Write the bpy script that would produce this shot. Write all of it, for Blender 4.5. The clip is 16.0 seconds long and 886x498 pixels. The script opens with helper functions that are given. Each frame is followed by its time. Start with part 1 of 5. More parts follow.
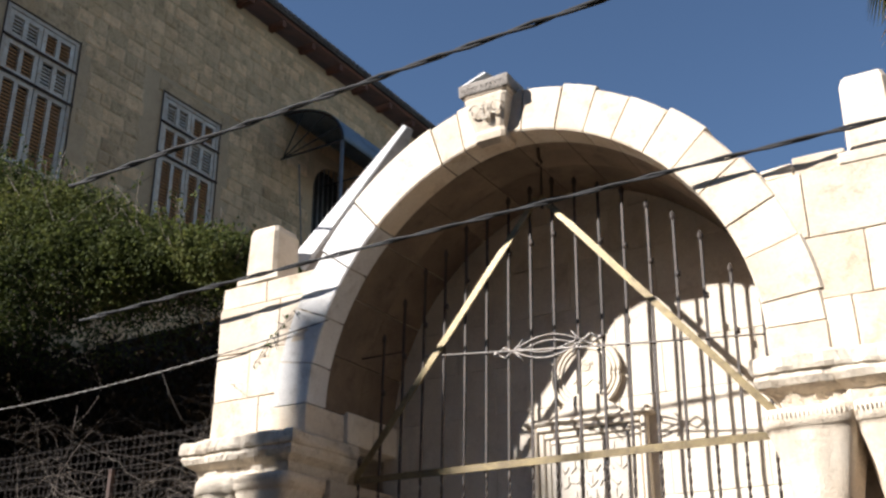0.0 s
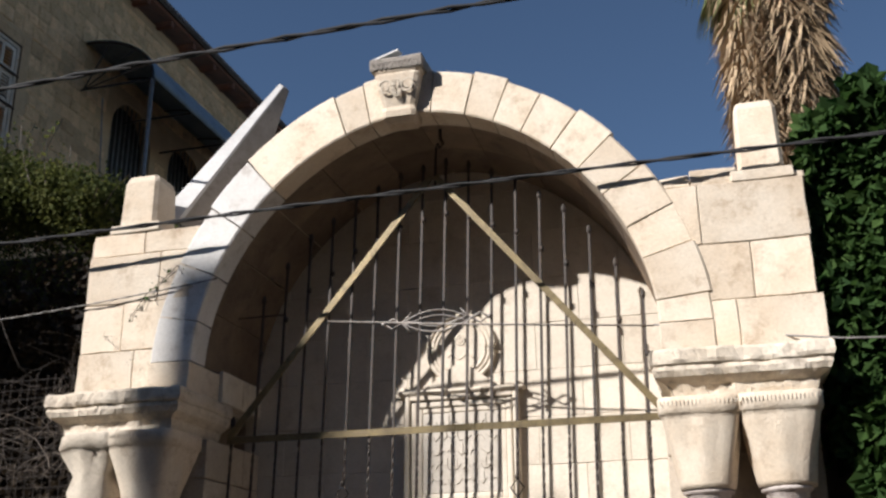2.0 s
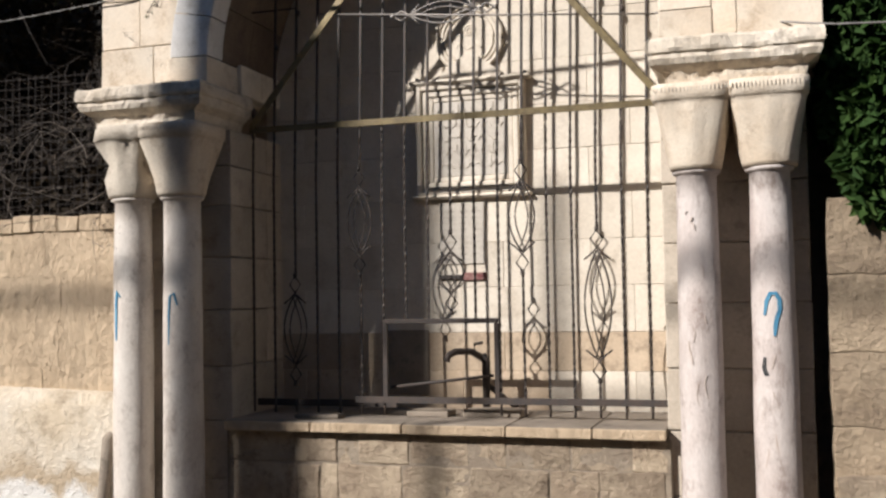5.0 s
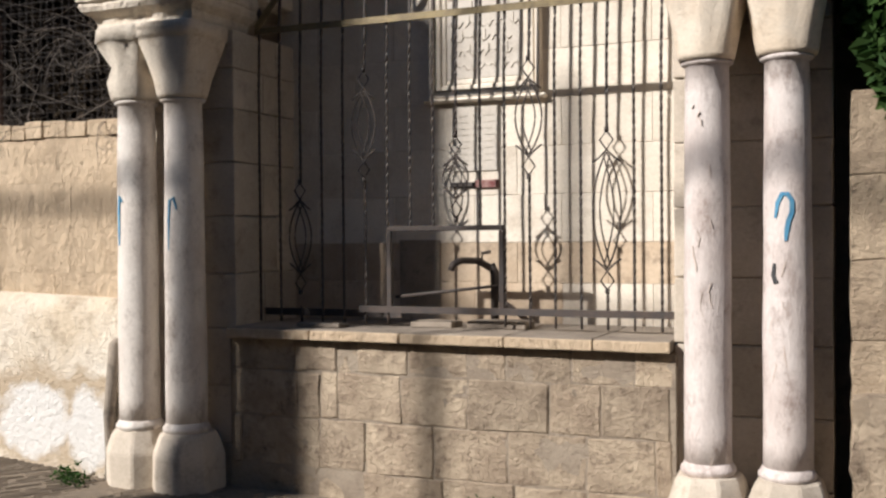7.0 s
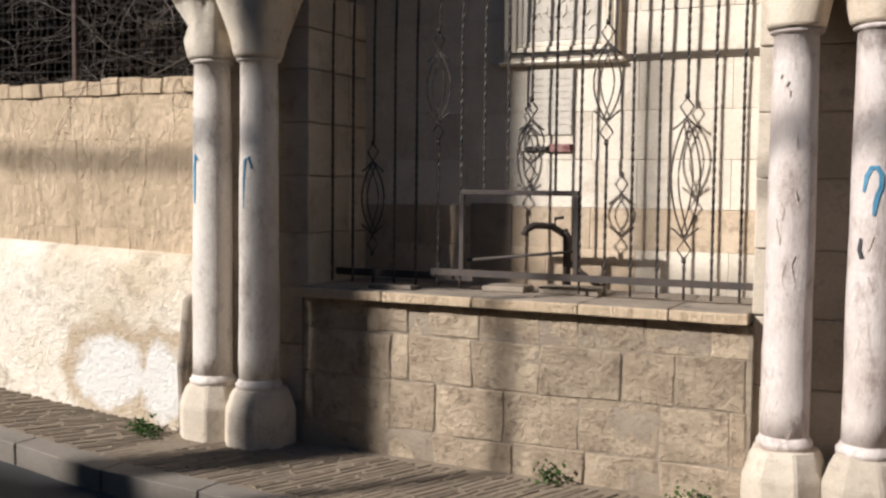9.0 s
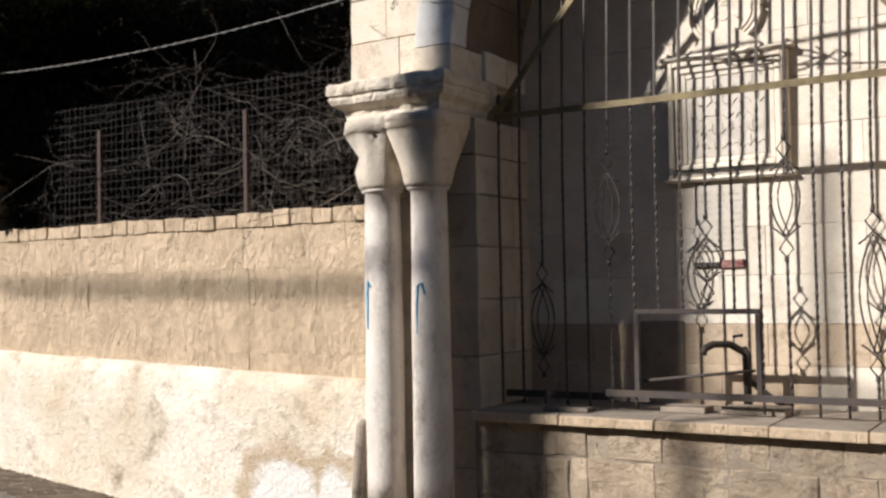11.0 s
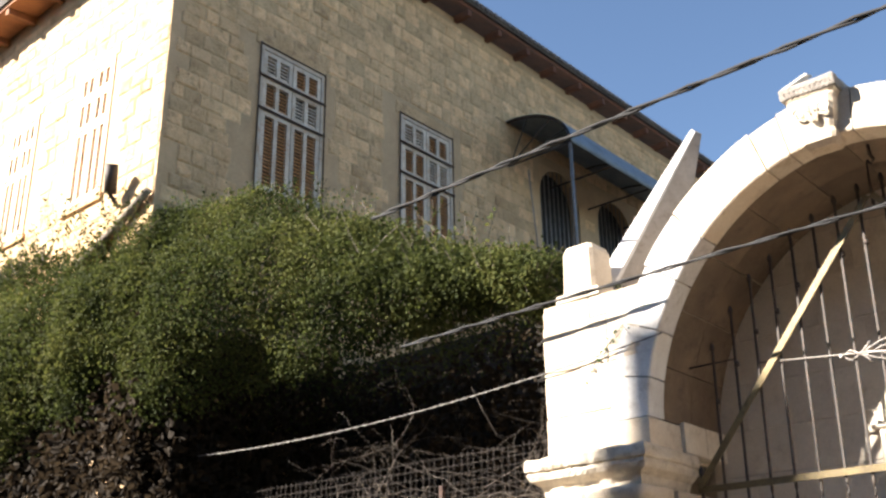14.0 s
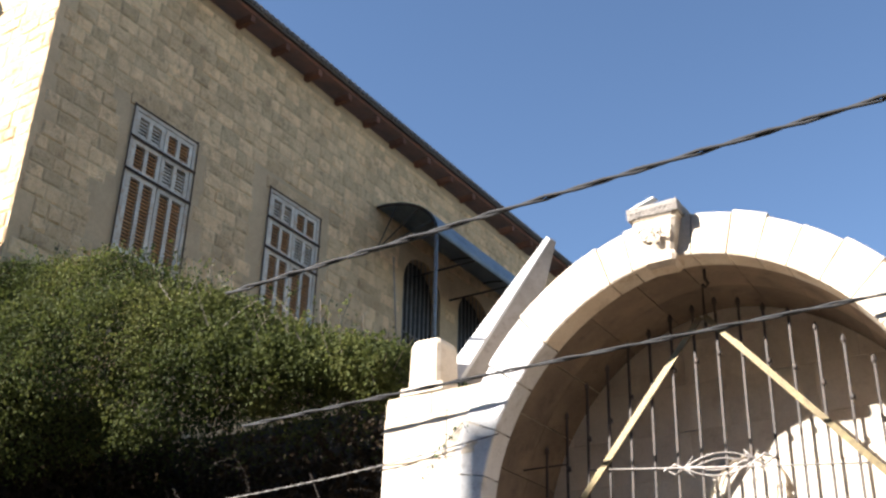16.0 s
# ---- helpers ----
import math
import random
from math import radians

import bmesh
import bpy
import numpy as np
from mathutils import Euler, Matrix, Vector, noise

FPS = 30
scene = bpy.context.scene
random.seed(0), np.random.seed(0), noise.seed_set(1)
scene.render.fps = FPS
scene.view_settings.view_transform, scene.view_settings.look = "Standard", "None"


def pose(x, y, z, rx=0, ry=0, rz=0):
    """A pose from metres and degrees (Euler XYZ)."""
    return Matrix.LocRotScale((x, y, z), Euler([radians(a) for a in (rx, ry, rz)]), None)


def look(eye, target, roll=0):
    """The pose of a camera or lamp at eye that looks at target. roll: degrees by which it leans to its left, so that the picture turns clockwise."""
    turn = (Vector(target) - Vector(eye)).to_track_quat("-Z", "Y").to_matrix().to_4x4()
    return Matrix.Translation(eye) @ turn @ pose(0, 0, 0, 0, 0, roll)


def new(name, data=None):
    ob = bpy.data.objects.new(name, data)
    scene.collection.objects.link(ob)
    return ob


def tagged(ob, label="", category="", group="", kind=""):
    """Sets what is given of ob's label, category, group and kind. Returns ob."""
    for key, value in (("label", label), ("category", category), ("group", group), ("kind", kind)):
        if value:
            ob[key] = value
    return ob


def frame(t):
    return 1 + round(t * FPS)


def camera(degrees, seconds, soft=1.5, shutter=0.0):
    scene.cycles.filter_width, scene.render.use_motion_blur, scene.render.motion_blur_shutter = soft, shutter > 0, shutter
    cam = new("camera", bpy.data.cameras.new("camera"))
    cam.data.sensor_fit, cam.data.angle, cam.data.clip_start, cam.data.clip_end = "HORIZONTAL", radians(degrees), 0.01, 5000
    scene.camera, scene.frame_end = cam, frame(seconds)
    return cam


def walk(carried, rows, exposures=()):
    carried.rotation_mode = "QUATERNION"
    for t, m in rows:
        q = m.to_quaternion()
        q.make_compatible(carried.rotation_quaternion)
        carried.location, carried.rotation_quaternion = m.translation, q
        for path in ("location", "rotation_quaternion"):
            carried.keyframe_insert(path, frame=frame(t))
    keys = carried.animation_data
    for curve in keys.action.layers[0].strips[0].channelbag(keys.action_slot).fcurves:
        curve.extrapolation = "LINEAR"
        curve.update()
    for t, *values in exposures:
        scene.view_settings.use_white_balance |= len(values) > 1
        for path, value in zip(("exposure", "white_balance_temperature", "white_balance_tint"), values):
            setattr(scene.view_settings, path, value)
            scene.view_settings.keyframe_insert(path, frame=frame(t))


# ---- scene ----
cam = camera(46.4, 16.0, soft=2.5)
EXPO = [(0, 0.7, 6400, 10), (1.5, 0.2, 6400, 10), (3.5, 0.02, 6400, 10), (4.5, -0.06, 6400, 10), (7.0, 0.09, 6400, 10), (8.2, 0.08, 6400, 10), (10.5, 0.12, 6400, 10), (11.5, 0.24, 6400, 10), (12.5, 0.6, 6500, 10), (13.5, 1.57, 7000, 10), (14.5, 1.75, 7000, 10), (15.5, 1.66, 6800, 10), (16, 1.58, 6600, 10)]
PATH = [
    (0, (2.748, -5.364, 1.741), (1.798, -3.779, 2.505), -0.1),
    (0.5, (2.449, -5.51, 1.748), (1.632, -3.844, 2.494), -0.2),
    (1, (2.162, -5.652, 1.768), (1.477, -3.939, 2.54), -0.5),
    (1.5, (1.969, -5.826, 1.785), (1.38, -4.065, 2.527), 0.4),
    (2, (1.863, -6.003, 1.803), (1.364, -4.188, 2.48), -0.5),
    (2.5, (1.81, -6.128, 1.817), (1.258, -4.296, 2.402), -0.7),
    (3, (1.786, -6.201, 1.825), (1.218, -4.335, 2.269), -0.3),
    (3.5, (1.778, -6.219, 1.826), (1.223, -4.327, 2.162), -0.2),
    (4, (1.828, -6.269, 1.811), (1.296, -4.356, 2.055), -2.3),
    (4.5, (1.953, -6.329, 1.786), (1.402, -4.413, 1.951), -1.9),
    (4.7, (2.009, -6.319, 1.778), (1.443, -4.405, 1.909), -1.4),
    (6.8, (2.556, -5.789, 1.544), (1.799, -3.938, 1.529), -0.8),
    (7, (2.592, -5.754, 1.538), (1.814, -3.912, 1.51), -0.5),
    (7.5, (2.635, -5.713, 1.529), (1.823, -3.886, 1.472), -0.2),
    (8, (2.629, -5.706, 1.527), (1.8, -3.888, 1.44), -0.2),
    (8.2, (2.608, -5.72, 1.532), (1.78, -3.902, 1.429), 0.1),
    (10.3, (2.091, -5.988, 1.751), (1.123, -4.241, 1.654), -0.3),
    (10.5, (2.072, -6.007, 1.756), (1.069, -4.277, 1.71), -0.7),
    (11, (2.075, -6.028, 1.764), (1.029, -4.326, 1.839), -1.1),
    (11.5, (2.079, -6.032, 1.776), (1.053, -4.325, 1.952), -1.3),
    (12, (2.064, -6.033, 1.795), (1.049, -4.331, 2.067), -0.7),
    (12.5, (2.041, -6.06, 1.819), (1.007, -4.394, 2.213), -0.2),
    (13, (2.011, -6.118, 1.845), (0.946, -4.505, 2.359), 0.0),
    (13.2, (1.997, -6.14, 1.852), (0.899, -4.566, 2.415), -0.7),
    (13.5, (1.981, -6.162, 1.861), (0.823, -4.662, 2.501), -0.9),
    (14, (1.985, -6.18, 1.869), (0.771, -4.779, 2.619), -0.9),
    (14.5, (2.002, -6.185, 1.875), (0.728, -4.851, 2.648), 0.4),
    (15, (2.032, -6.19, 1.884), (0.778, -4.864, 2.703), 1.4),
    (15.5, (2.084, -6.193, 1.892), (0.95, -4.789, 2.755), 1.8),
    (16, (2.142, -6.197, 1.899), (1.167, -4.695, 2.791), 1.2),
]
walk(cam, [(t, look(eye, aim, roll)) for t, eye, aim, roll in PATH], exposures=EXPO)

# ---- light ----
SUN = Vector((0.80, 1.0, -0.85))
world = bpy.data.worlds.new("world")
scene.world = world
world.use_nodes = True
wn = world.node_tree
sky = wn.nodes.new("ShaderNodeTexSky")
sky.sky_type = "NISHITA"
sky.sun_disc = False
sky.sun_elevation = math.atan2(0.85, math.hypot(0.8, 1.0))
sky.sun_rotation = math.atan2(-0.80, -1.0)
sky.altitude = 900
sky.dust_density = 0.1
sky.ozone_density = 3.4
wn.nodes["Background"].inputs["Strength"].default_value = 0.072
wn.links.new(sky.outputs["Color"], wn.nodes["Background"].inputs["Color"])
sun = new("sun", bpy.data.lights.new("sun", "SUN"))
sun.data.energy, sun.data.angle, sun.data.color = 7.2, radians(0.8), (1.0, 0.952, 0.915)
sun.rotation_mode = "QUATERNION"
sun.rotation_quaternion = SUN.to_track_quat("-Z", "Y")
sun.location = (-8, -10, 12)


# ---- materials ----
def mat(name, a, b, c=None, scale=3.0, fine=40.0, rough=0.85, bump=0.3, dist=0.02, metal=0.0, spread=0.12, stain=0.35, coords="Object", streak=1.0):
    """Two-scale mottled surface: a and b mix by broad noise, c by patchy stains, each piece slightly its own tone."""
    m = bpy.data.materials.new(name)
    m.use_nodes = True
    nt = m.node_tree
    N, L = nt.nodes.new, nt.links.new
    bs = nt.nodes["Principled BSDF"]
    tc = N("ShaderNodeTexCoord")
    mp = N("ShaderNodeMapping")
    L(tc.outputs[coords], mp.inputs["Vector"])
    info = N("ShaderNodeObjectInfo")
    add = N("ShaderNodeVectorMath")
    add.operation = "ADD"
    isl = N("ShaderNodeNewGeometry")
    both = N("ShaderNodeMath")
    both.operation = "ADD"
    L(info.outputs["Random"], both.inputs[0])
    L(isl.outputs["Random Per Island"], both.inputs[1])
    own = N("ShaderNodeMath")
    own.operation = "FRACT"
    L(both.outputs[0], own.inputs[0])
    scl = N("ShaderNodeMath")
    scl.operation = "MULTIPLY"
    scl.inputs[1].default_value = 37.0
    L(own.outputs[0], scl.inputs[0])
    L(mp.outputs["Vector"], add.inputs[0])
    L(scl.outputs[0], add.inputs[1])
    mp.inputs["Scale"].default_value = (1, 1, streak)

    def noi(s, det=6, r=0.6):
        n = N("ShaderNodeTexNoise")
        n.inputs["Scale"].default_value, n.inputs["Detail"].default_value, n.inputs["Roughness"].default_value = s, det, r
        L(add.outputs[0], n.inputs["Vector"])
        return n

    def ramp(src, lo, hi):
        r = N("ShaderNodeMapRange")
        r.inputs["From Min"].default_value, r.inputs["From Max"].default_value = lo, hi
        L(src, r.inputs["Value"])
        return r.outputs["Result"]

    def mix(f, x, y):
        k = N("ShaderNodeMix")
        k.data_type = "RGBA"
        L(f, k.inputs["Factor"])
        for v, i in ((x, 6), (y, 7)):
            if isinstance(v, tuple):
                k.inputs[i].default_value = (*v, 1)
            else:
                L(v, k.inputs[i])
        return k.outputs[2]

    big, small = noi(scale), noi(fine, 8, 0.7)
    col = mix(ramp(big.outputs["Fac"], 0.35, 0.65), a, b)
    if c:
        st = noi(scale * 2.3, 9, 0.75)
        f = N("ShaderNodeMath")
        f.operation = "MULTIPLY"
        L(ramp(st.outputs["Fac"], 0.52, 0.72), f.inputs[0])
        f.inputs[1].default_value = stain * 2
        f.use_clamp = True
        col = mix(f.outputs[0], col, c)
    hsv = N("ShaderNodeHueSaturation")
    v = N("ShaderNodeMath")
    v.operation = "MULTIPLY_ADD"
    L(small.outputs["Fac"], v.inputs[0])
    v.inputs[1].default_value, v.inputs[2].default_value = 0.5, 0.75
    w = N("ShaderNodeMath")
    w.operation = "MULTIPLY_ADD"
    L(own.outputs[0], w.inputs[0])
    w.inputs[1].default_value, w.inputs[2].default_value = spread * 2, 1 - spread
    p = N("ShaderNodeMath")
    p.operation = "MULTIPLY"
    L(v.outputs[0], p.inputs[0])
    L(w.outputs[0], p.inputs[1])
    L(p.outputs[0], hsv.inputs["Value"])
    L(col, hsv.inputs["Color"])
    L(hsv.outputs["Color"], bs.inputs["Base Color"])
    bs.inputs["Roughness"].default_value, bs.inputs["Metallic"].default_value = rough, metal
    if bump:
        s2 = N("ShaderNodeMath")
        s2.operation = "MULTIPLY_ADD"
        L(big.outputs["Fac"], s2.inputs[0])
        s2.inputs[1].default_value = 1.5
        L(small.outputs["Fac"], s2.inputs[2])
        bp = N("ShaderNodeBump")
        bp.inputs["Strength"].default_value, bp.inputs["Distance"].default_value = bump, dist
        L(s2.outputs[0], bp.inputs["Height"])
        L(bp.outputs["Normal"], bs.inputs["Normal"])
    return m


LIME = mat("limestone", (0.67, 0.585, 0.47), (0.6, 0.49, 0.365), (0.35, 0.25, 0.16), 2.6, 55, bump=0.5, dist=0.013, stain=0.42)
LIME_W = mat("pale_replaced_stone", (0.7, 0.68, 0.65), (0.6, 0.57, 0.53), (0.36, 0.31, 0.26), 3.0, 55, bump=0.5, dist=0.012, stain=0.34)
LIME_IN = mat("limestone_inner", (0.69, 0.62, 0.515), (0.59, 0.515, 0.415), (0.4, 0.325, 0.24), 2.0, 50, bump=0.4, dist=0.01, spread=0.07, stain=0.34)
# Brown vault stone, darkened so its colour carries the shade under the arch.
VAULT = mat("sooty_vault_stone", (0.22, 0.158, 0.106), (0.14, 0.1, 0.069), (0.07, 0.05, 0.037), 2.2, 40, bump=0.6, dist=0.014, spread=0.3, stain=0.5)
# Pier stone darkened for the shade inside the niche; column feet share it.
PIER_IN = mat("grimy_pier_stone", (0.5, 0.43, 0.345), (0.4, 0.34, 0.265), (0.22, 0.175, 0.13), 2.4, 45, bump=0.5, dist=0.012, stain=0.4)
LIME_D = mat("dirty_limestone", (0.62, 0.55, 0.45), (0.5, 0.42, 0.32), (0.19, 0.15, 0.115), 3.2, 45, bump=0.6, dist=0.015, stain=0.42)
CARVED = mat("carved_limestone", (0.62, 0.55, 0.45), (0.5, 0.43, 0.34), (0.2, 0.17, 0.14), 5.0, 60, bump=0.6, dist=0.015, stain=0.3)
MARBLE = mat("worn_marble", (0.62, 0.565, 0.5), (0.49, 0.43, 0.37), (0.2, 0.145, 0.11), 3.6, 60, rough=0.6, bump=0.55, dist=0.012, stain=0.42, streak=0.6)
MARBLE_P = mat("pinkish_scratched_marble", (0.66, 0.59, 0.54), (0.52, 0.44, 0.395), (0.22, 0.15, 0.12), 4.4, 60, rough=0.6, bump=0.6, dist=0.014, stain=0.46, streak=0.5)
CARVED_D = mat("weathered_grey_carving", (0.3, 0.27, 0.235), (0.2, 0.175, 0.15), (0.09, 0.075, 0.06), 6.0, 60, bump=0.7, dist=0.015, stain=0.4)
INK = mat("faded_lettering", (0.4, 0.36, 0.3), (0.47, 0.42, 0.35), None, 12, 60, bump=0.1)
MORTAR = mat("mortar", (0.44, 0.38, 0.3), (0.36, 0.3, 0.23), None, 4, 60, bump=0.5)
RUBBLE = mat("rough_stone", (0.44, 0.35, 0.245), (0.275, 0.208, 0.143), (0.12, 0.08, 0.053), 3.4, 24, bump=1.0, dist=0.03, spread=0.16, stain=0.6)
MORTAR_D = mat("dirty_mortar", (0.3, 0.245, 0.18), (0.22, 0.172, 0.125), (0.12, 0.09, 0.065), 4, 40, bump=0.8, dist=0.02)
COPE = mat("coping_stone", (0.28, 0.232, 0.18), (0.185, 0.15, 0.114), (0.085, 0.067, 0.052), 3, 45, bump=0.5, stain=0.5)
PLASTER = mat("ochre_plaster", (0.6, 0.46, 0.31), (0.48, 0.36, 0.235), (0.28, 0.2, 0.125), 3.4, 18, bump=1.0, dist=0.045, spread=0.03, stain=0.3, streak=0.55)
WHITEWASH = mat("stained_whitewash", (0.72, 0.65, 0.54), (0.56, 0.46, 0.33), (0.3, 0.23, 0.155), 1.5, 22, bump=0.9, dist=0.03, stain=0.6)
HOUSE = mat("house_stone", (0.82, 0.565, 0.315), (0.65, 0.425, 0.225), (0.33, 0.19, 0.095), 2.6, 9, bump=1.0, dist=0.05, spread=0.2, stain=0.5)
HOUSE_J = mat("house_joint", (0.62, 0.43, 0.25), (0.52, 0.355, 0.2), None, 2, 20, bump=0.3)
IRON = mat("dark_iron", (0.04, 0.034, 0.031), (0.06, 0.044, 0.035), (0.09, 0.055, 0.038), 12, 90, rough=0.68, bump=0.3, dist=0.003, metal=0.2)
STEEL = mat("galvanised_wire", (0.3, 0.28, 0.26), (0.2, 0.17, 0.15), None, 14, 80, rough=0.5, bump=0.1, metal=0.6)
BRASS = mat("faded_gilt_paint", (0.23, 0.178, 0.088), (0.15, 0.115, 0.062), (0.05, 0.037, 0.026), 9, 70, rough=0.4, bump=0.3, dist=0.003, metal=0.45, stain=0.5)
WIRE = mat("dark_rusty_wire", (0.035, 0.025, 0.02), (0.022, 0.017, 0.014), None, 14, 80, bump=0.2, dist=0.002)
RUST = mat("rusty_steel", (0.075, 0.042, 0.03), (0.05, 0.03, 0.024), None, 14, 80, bump=0.3, dist=0.004)
CABLE = mat("black_cable", (0.014, 0.014, 0.015), (0.024, 0.023, 0.023), None, 8, 60, rough=0.85, bump=0.0)
PALECABLE = mat("grey_cable", (0.2, 0.185, 0.17), (0.13, 0.12, 0.11), None, 8, 60, rough=0.6, bump=0.0)
SHUT_W = mat("flaking_white_shutter", (0.66, 0.58, 0.48), (0.52, 0.42, 0.32), (0.45, 0.23, 0.1), 5, 40, rough=0.7, bump=0.3, dist=0.006, stain=0.5)
SHUT_O = mat("bare_orange_wood", (0.52, 0.25, 0.09), (0.36, 0.165, 0.065), (0.55, 0.47, 0.39), 5, 40, rough=0.75, bump=0.3, dist=0.006, stain=0.22, streak=0.3)
# Front shutters: orange paled to imitate the wash-out of full sun.
SHUT_P = mat("pale_orange_shutter", (0.7, 0.5, 0.33), (0.68, 0.55, 0.42), (0.66, 0.58, 0.47), 4, 40, rough=0.75, bump=0.3, dist=0.006, stain=0.3)
TIMBER = mat("eave_timber", (0.2, 0.075, 0.04), (0.12, 0.05, 0.03), None, 3, 30, bump=0.4, streak=0.3)
TIMBER_L = mat("warm_eave_boards", (0.3, 0.13, 0.055), (0.2, 0.085, 0.04), None, 3, 30, bump=0.4, streak=0.3)
ROOFT = mat("weathered_roof_tile", (0.16, 0.13, 0.11), (0.1, 0.085, 0.075), None, 3, 30, bump=0.4)
CANOPY = mat("blue_grey_canopy_sheet", (0.13, 0.17, 0.21), (0.2, 0.24, 0.28), (0.06, 0.06, 0.06), 3, 30, rough=0.45, bump=0.2)
# Near black for block and panes: the rooms' darkness is in the colour.
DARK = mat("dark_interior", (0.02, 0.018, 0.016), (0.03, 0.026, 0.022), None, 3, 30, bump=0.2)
SLAB = mat("white_painted_sheet", (0.66, 0.65, 0.63), (0.55, 0.54, 0.52), (0.3, 0.26, 0.22), 3, 40, rough=0.6, bump=0.15, stain=0.2)
ASPHALT = mat("worn_asphalt", (0.06, 0.058, 0.056), (0.045, 0.044, 0.043), (0.1, 0.09, 0.08), 1.2, 60, bump=0.7, dist=0.01, stain=0.2)
PAVE = mat("ribbed_paving", (0.25, 0.195, 0.137), (0.17, 0.132, 0.092), (0.1, 0.08, 0.06), 2, 40, bump=0.8, dist=0.014, stain=0.45)
KERB = mat("kerb_stone", (0.2, 0.17, 0.14), (0.15, 0.13, 0.105), (0.14, 0.12, 0.1), 3, 40, bump=0.5, stain=0.35)
# Near-black backing colour in place of the shade behind fence and climber.
HOLLOW = mat("dark_dry_soil", (0.03, 0.023, 0.017), (0.018, 0.014, 0.01), None, 2, 25, bump=1.0, dist=0.05)
BARK = mat("grey_dry_twig", (0.16, 0.132, 0.108), (0.1, 0.08, 0.064), None, 6, 60, bump=0.4, dist=0.004)
# Stem colour taken near black for the climber's shade; vine stems share it.
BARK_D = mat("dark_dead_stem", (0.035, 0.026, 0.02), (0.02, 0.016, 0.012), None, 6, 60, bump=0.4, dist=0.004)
PALMD = mat("dry_palm_frond", (0.5, 0.37, 0.23), (0.34, 0.245, 0.15), (0.13, 0.09, 0.06), 3, 30, rough=0.8, bump=0.3, stain=0.3)
PALMG = mat("yellow_green_frond", (0.17, 0.19, 0.06), (0.1, 0.13, 0.04), (0.28, 0.22, 0.1), 3, 30, rough=0.6, bump=0.2, stain=0.3)
BLUEPAINT = mat("blue_spray_paint", (0.03, 0.17, 0.3), (0.1, 0.27, 0.38), None, 10, 60, bump=0.1)
BLACKPAINT = mat("black_spray_paint", (0.02, 0.02, 0.022), (0.04, 0.04, 0.04), None, 10, 60, bump=0.1)
REDSTRIP = mat("dark_red_sticker", (0.13, 0.03, 0.03), (0.3, 0.2, 0.17), None, 20, 60, bump=0.1)
INSCR = mat("inscribed_tablet", (0.56, 0.51, 0.44), (0.5, 0.45, 0.38), (0.34, 0.29, 0.23), 4, 60, bump=0.3, dist=0.006)


def blotch(m, lobes, tone, low, high):
    """Lays a patch of another tone into a wall paint: rounded lobes (x, z, half width, half height) with a ragged edge."""
    nt = m.node_tree
    N, L = nt.nodes.new, nt.links.new
    base = nt.nodes["Principled BSDF"].inputs["Base Color"]
    tc, sep, ns = N("ShaderNodeTexCoord"), N("ShaderNodeSeparateXYZ"), N("ShaderNodeTexNoise")
    L(tc.outputs["Object"], sep.inputs[0])
    L(tc.outputs["Object"], ns.inputs["Vector"])
    ns.inputs["Scale"].default_value, ns.inputs["Detail"].default_value, ns.inputs["Roughness"].default_value = 5.0, 8, 0.65

    def op(kind, a, b):
        n = N("ShaderNodeMath")
        n.operation = kind
        for i, v in enumerate((a, b)):
            if isinstance(v, (int, float)):
                n.inputs[i].default_value = v
            else:
                L(v, n.inputs[i])
        return n.outputs[0]

    field = None
    for cx, cz, rx, rz in lobes:
        dx = op("DIVIDE", op("SUBTRACT", sep.outputs["X"], cx), rx)
        dz = op("DIVIDE", op("SUBTRACT", sep.outputs["Z"], cz), rz)
        d = op("ADD", op("MULTIPLY", dx, dx), op("MULTIPLY", dz, dz))
        field = d if field is None else op("MINIMUM", field, d)
    field = op("ADD", field, op("MULTIPLY", op("SUBTRACT", ns.outputs["Fac"], 0.5), 2.2))
    r = N("ShaderNodeMapRange")
    r.inputs["From Min"].default_value, r.inputs["From Max"].default_value = low, high
    r.inputs["To Min"].default_value, r.inputs["To Max"].default_value = 1, 0
    L(field, r.inputs["Value"])
    k = N("ShaderNodeMix")
    k.data_type = "RGBA"
    L(r.outputs["Result"], k.inputs["Factor"])
    L(base.links[0].from_socket, k.inputs[6])
    k.inputs[7].default_value = (*tone, 1)
    L(k.outputs[2], base)


LOBES = [(-3.08, 0.22, 0.36, 0.28), (-2.58, 0.18, 0.22, 0.3)]
blotch(WHITEWASH, [(x, z + 0.03, a * 1.35, b * 1.3) for x, z, a, b in LOBES], (0.44, 0.345, 0.235), 0.75, 1.25)
blotch(WHITEWASH, LOBES, (0.67, 0.64, 0.59), 0.65, 1.15)


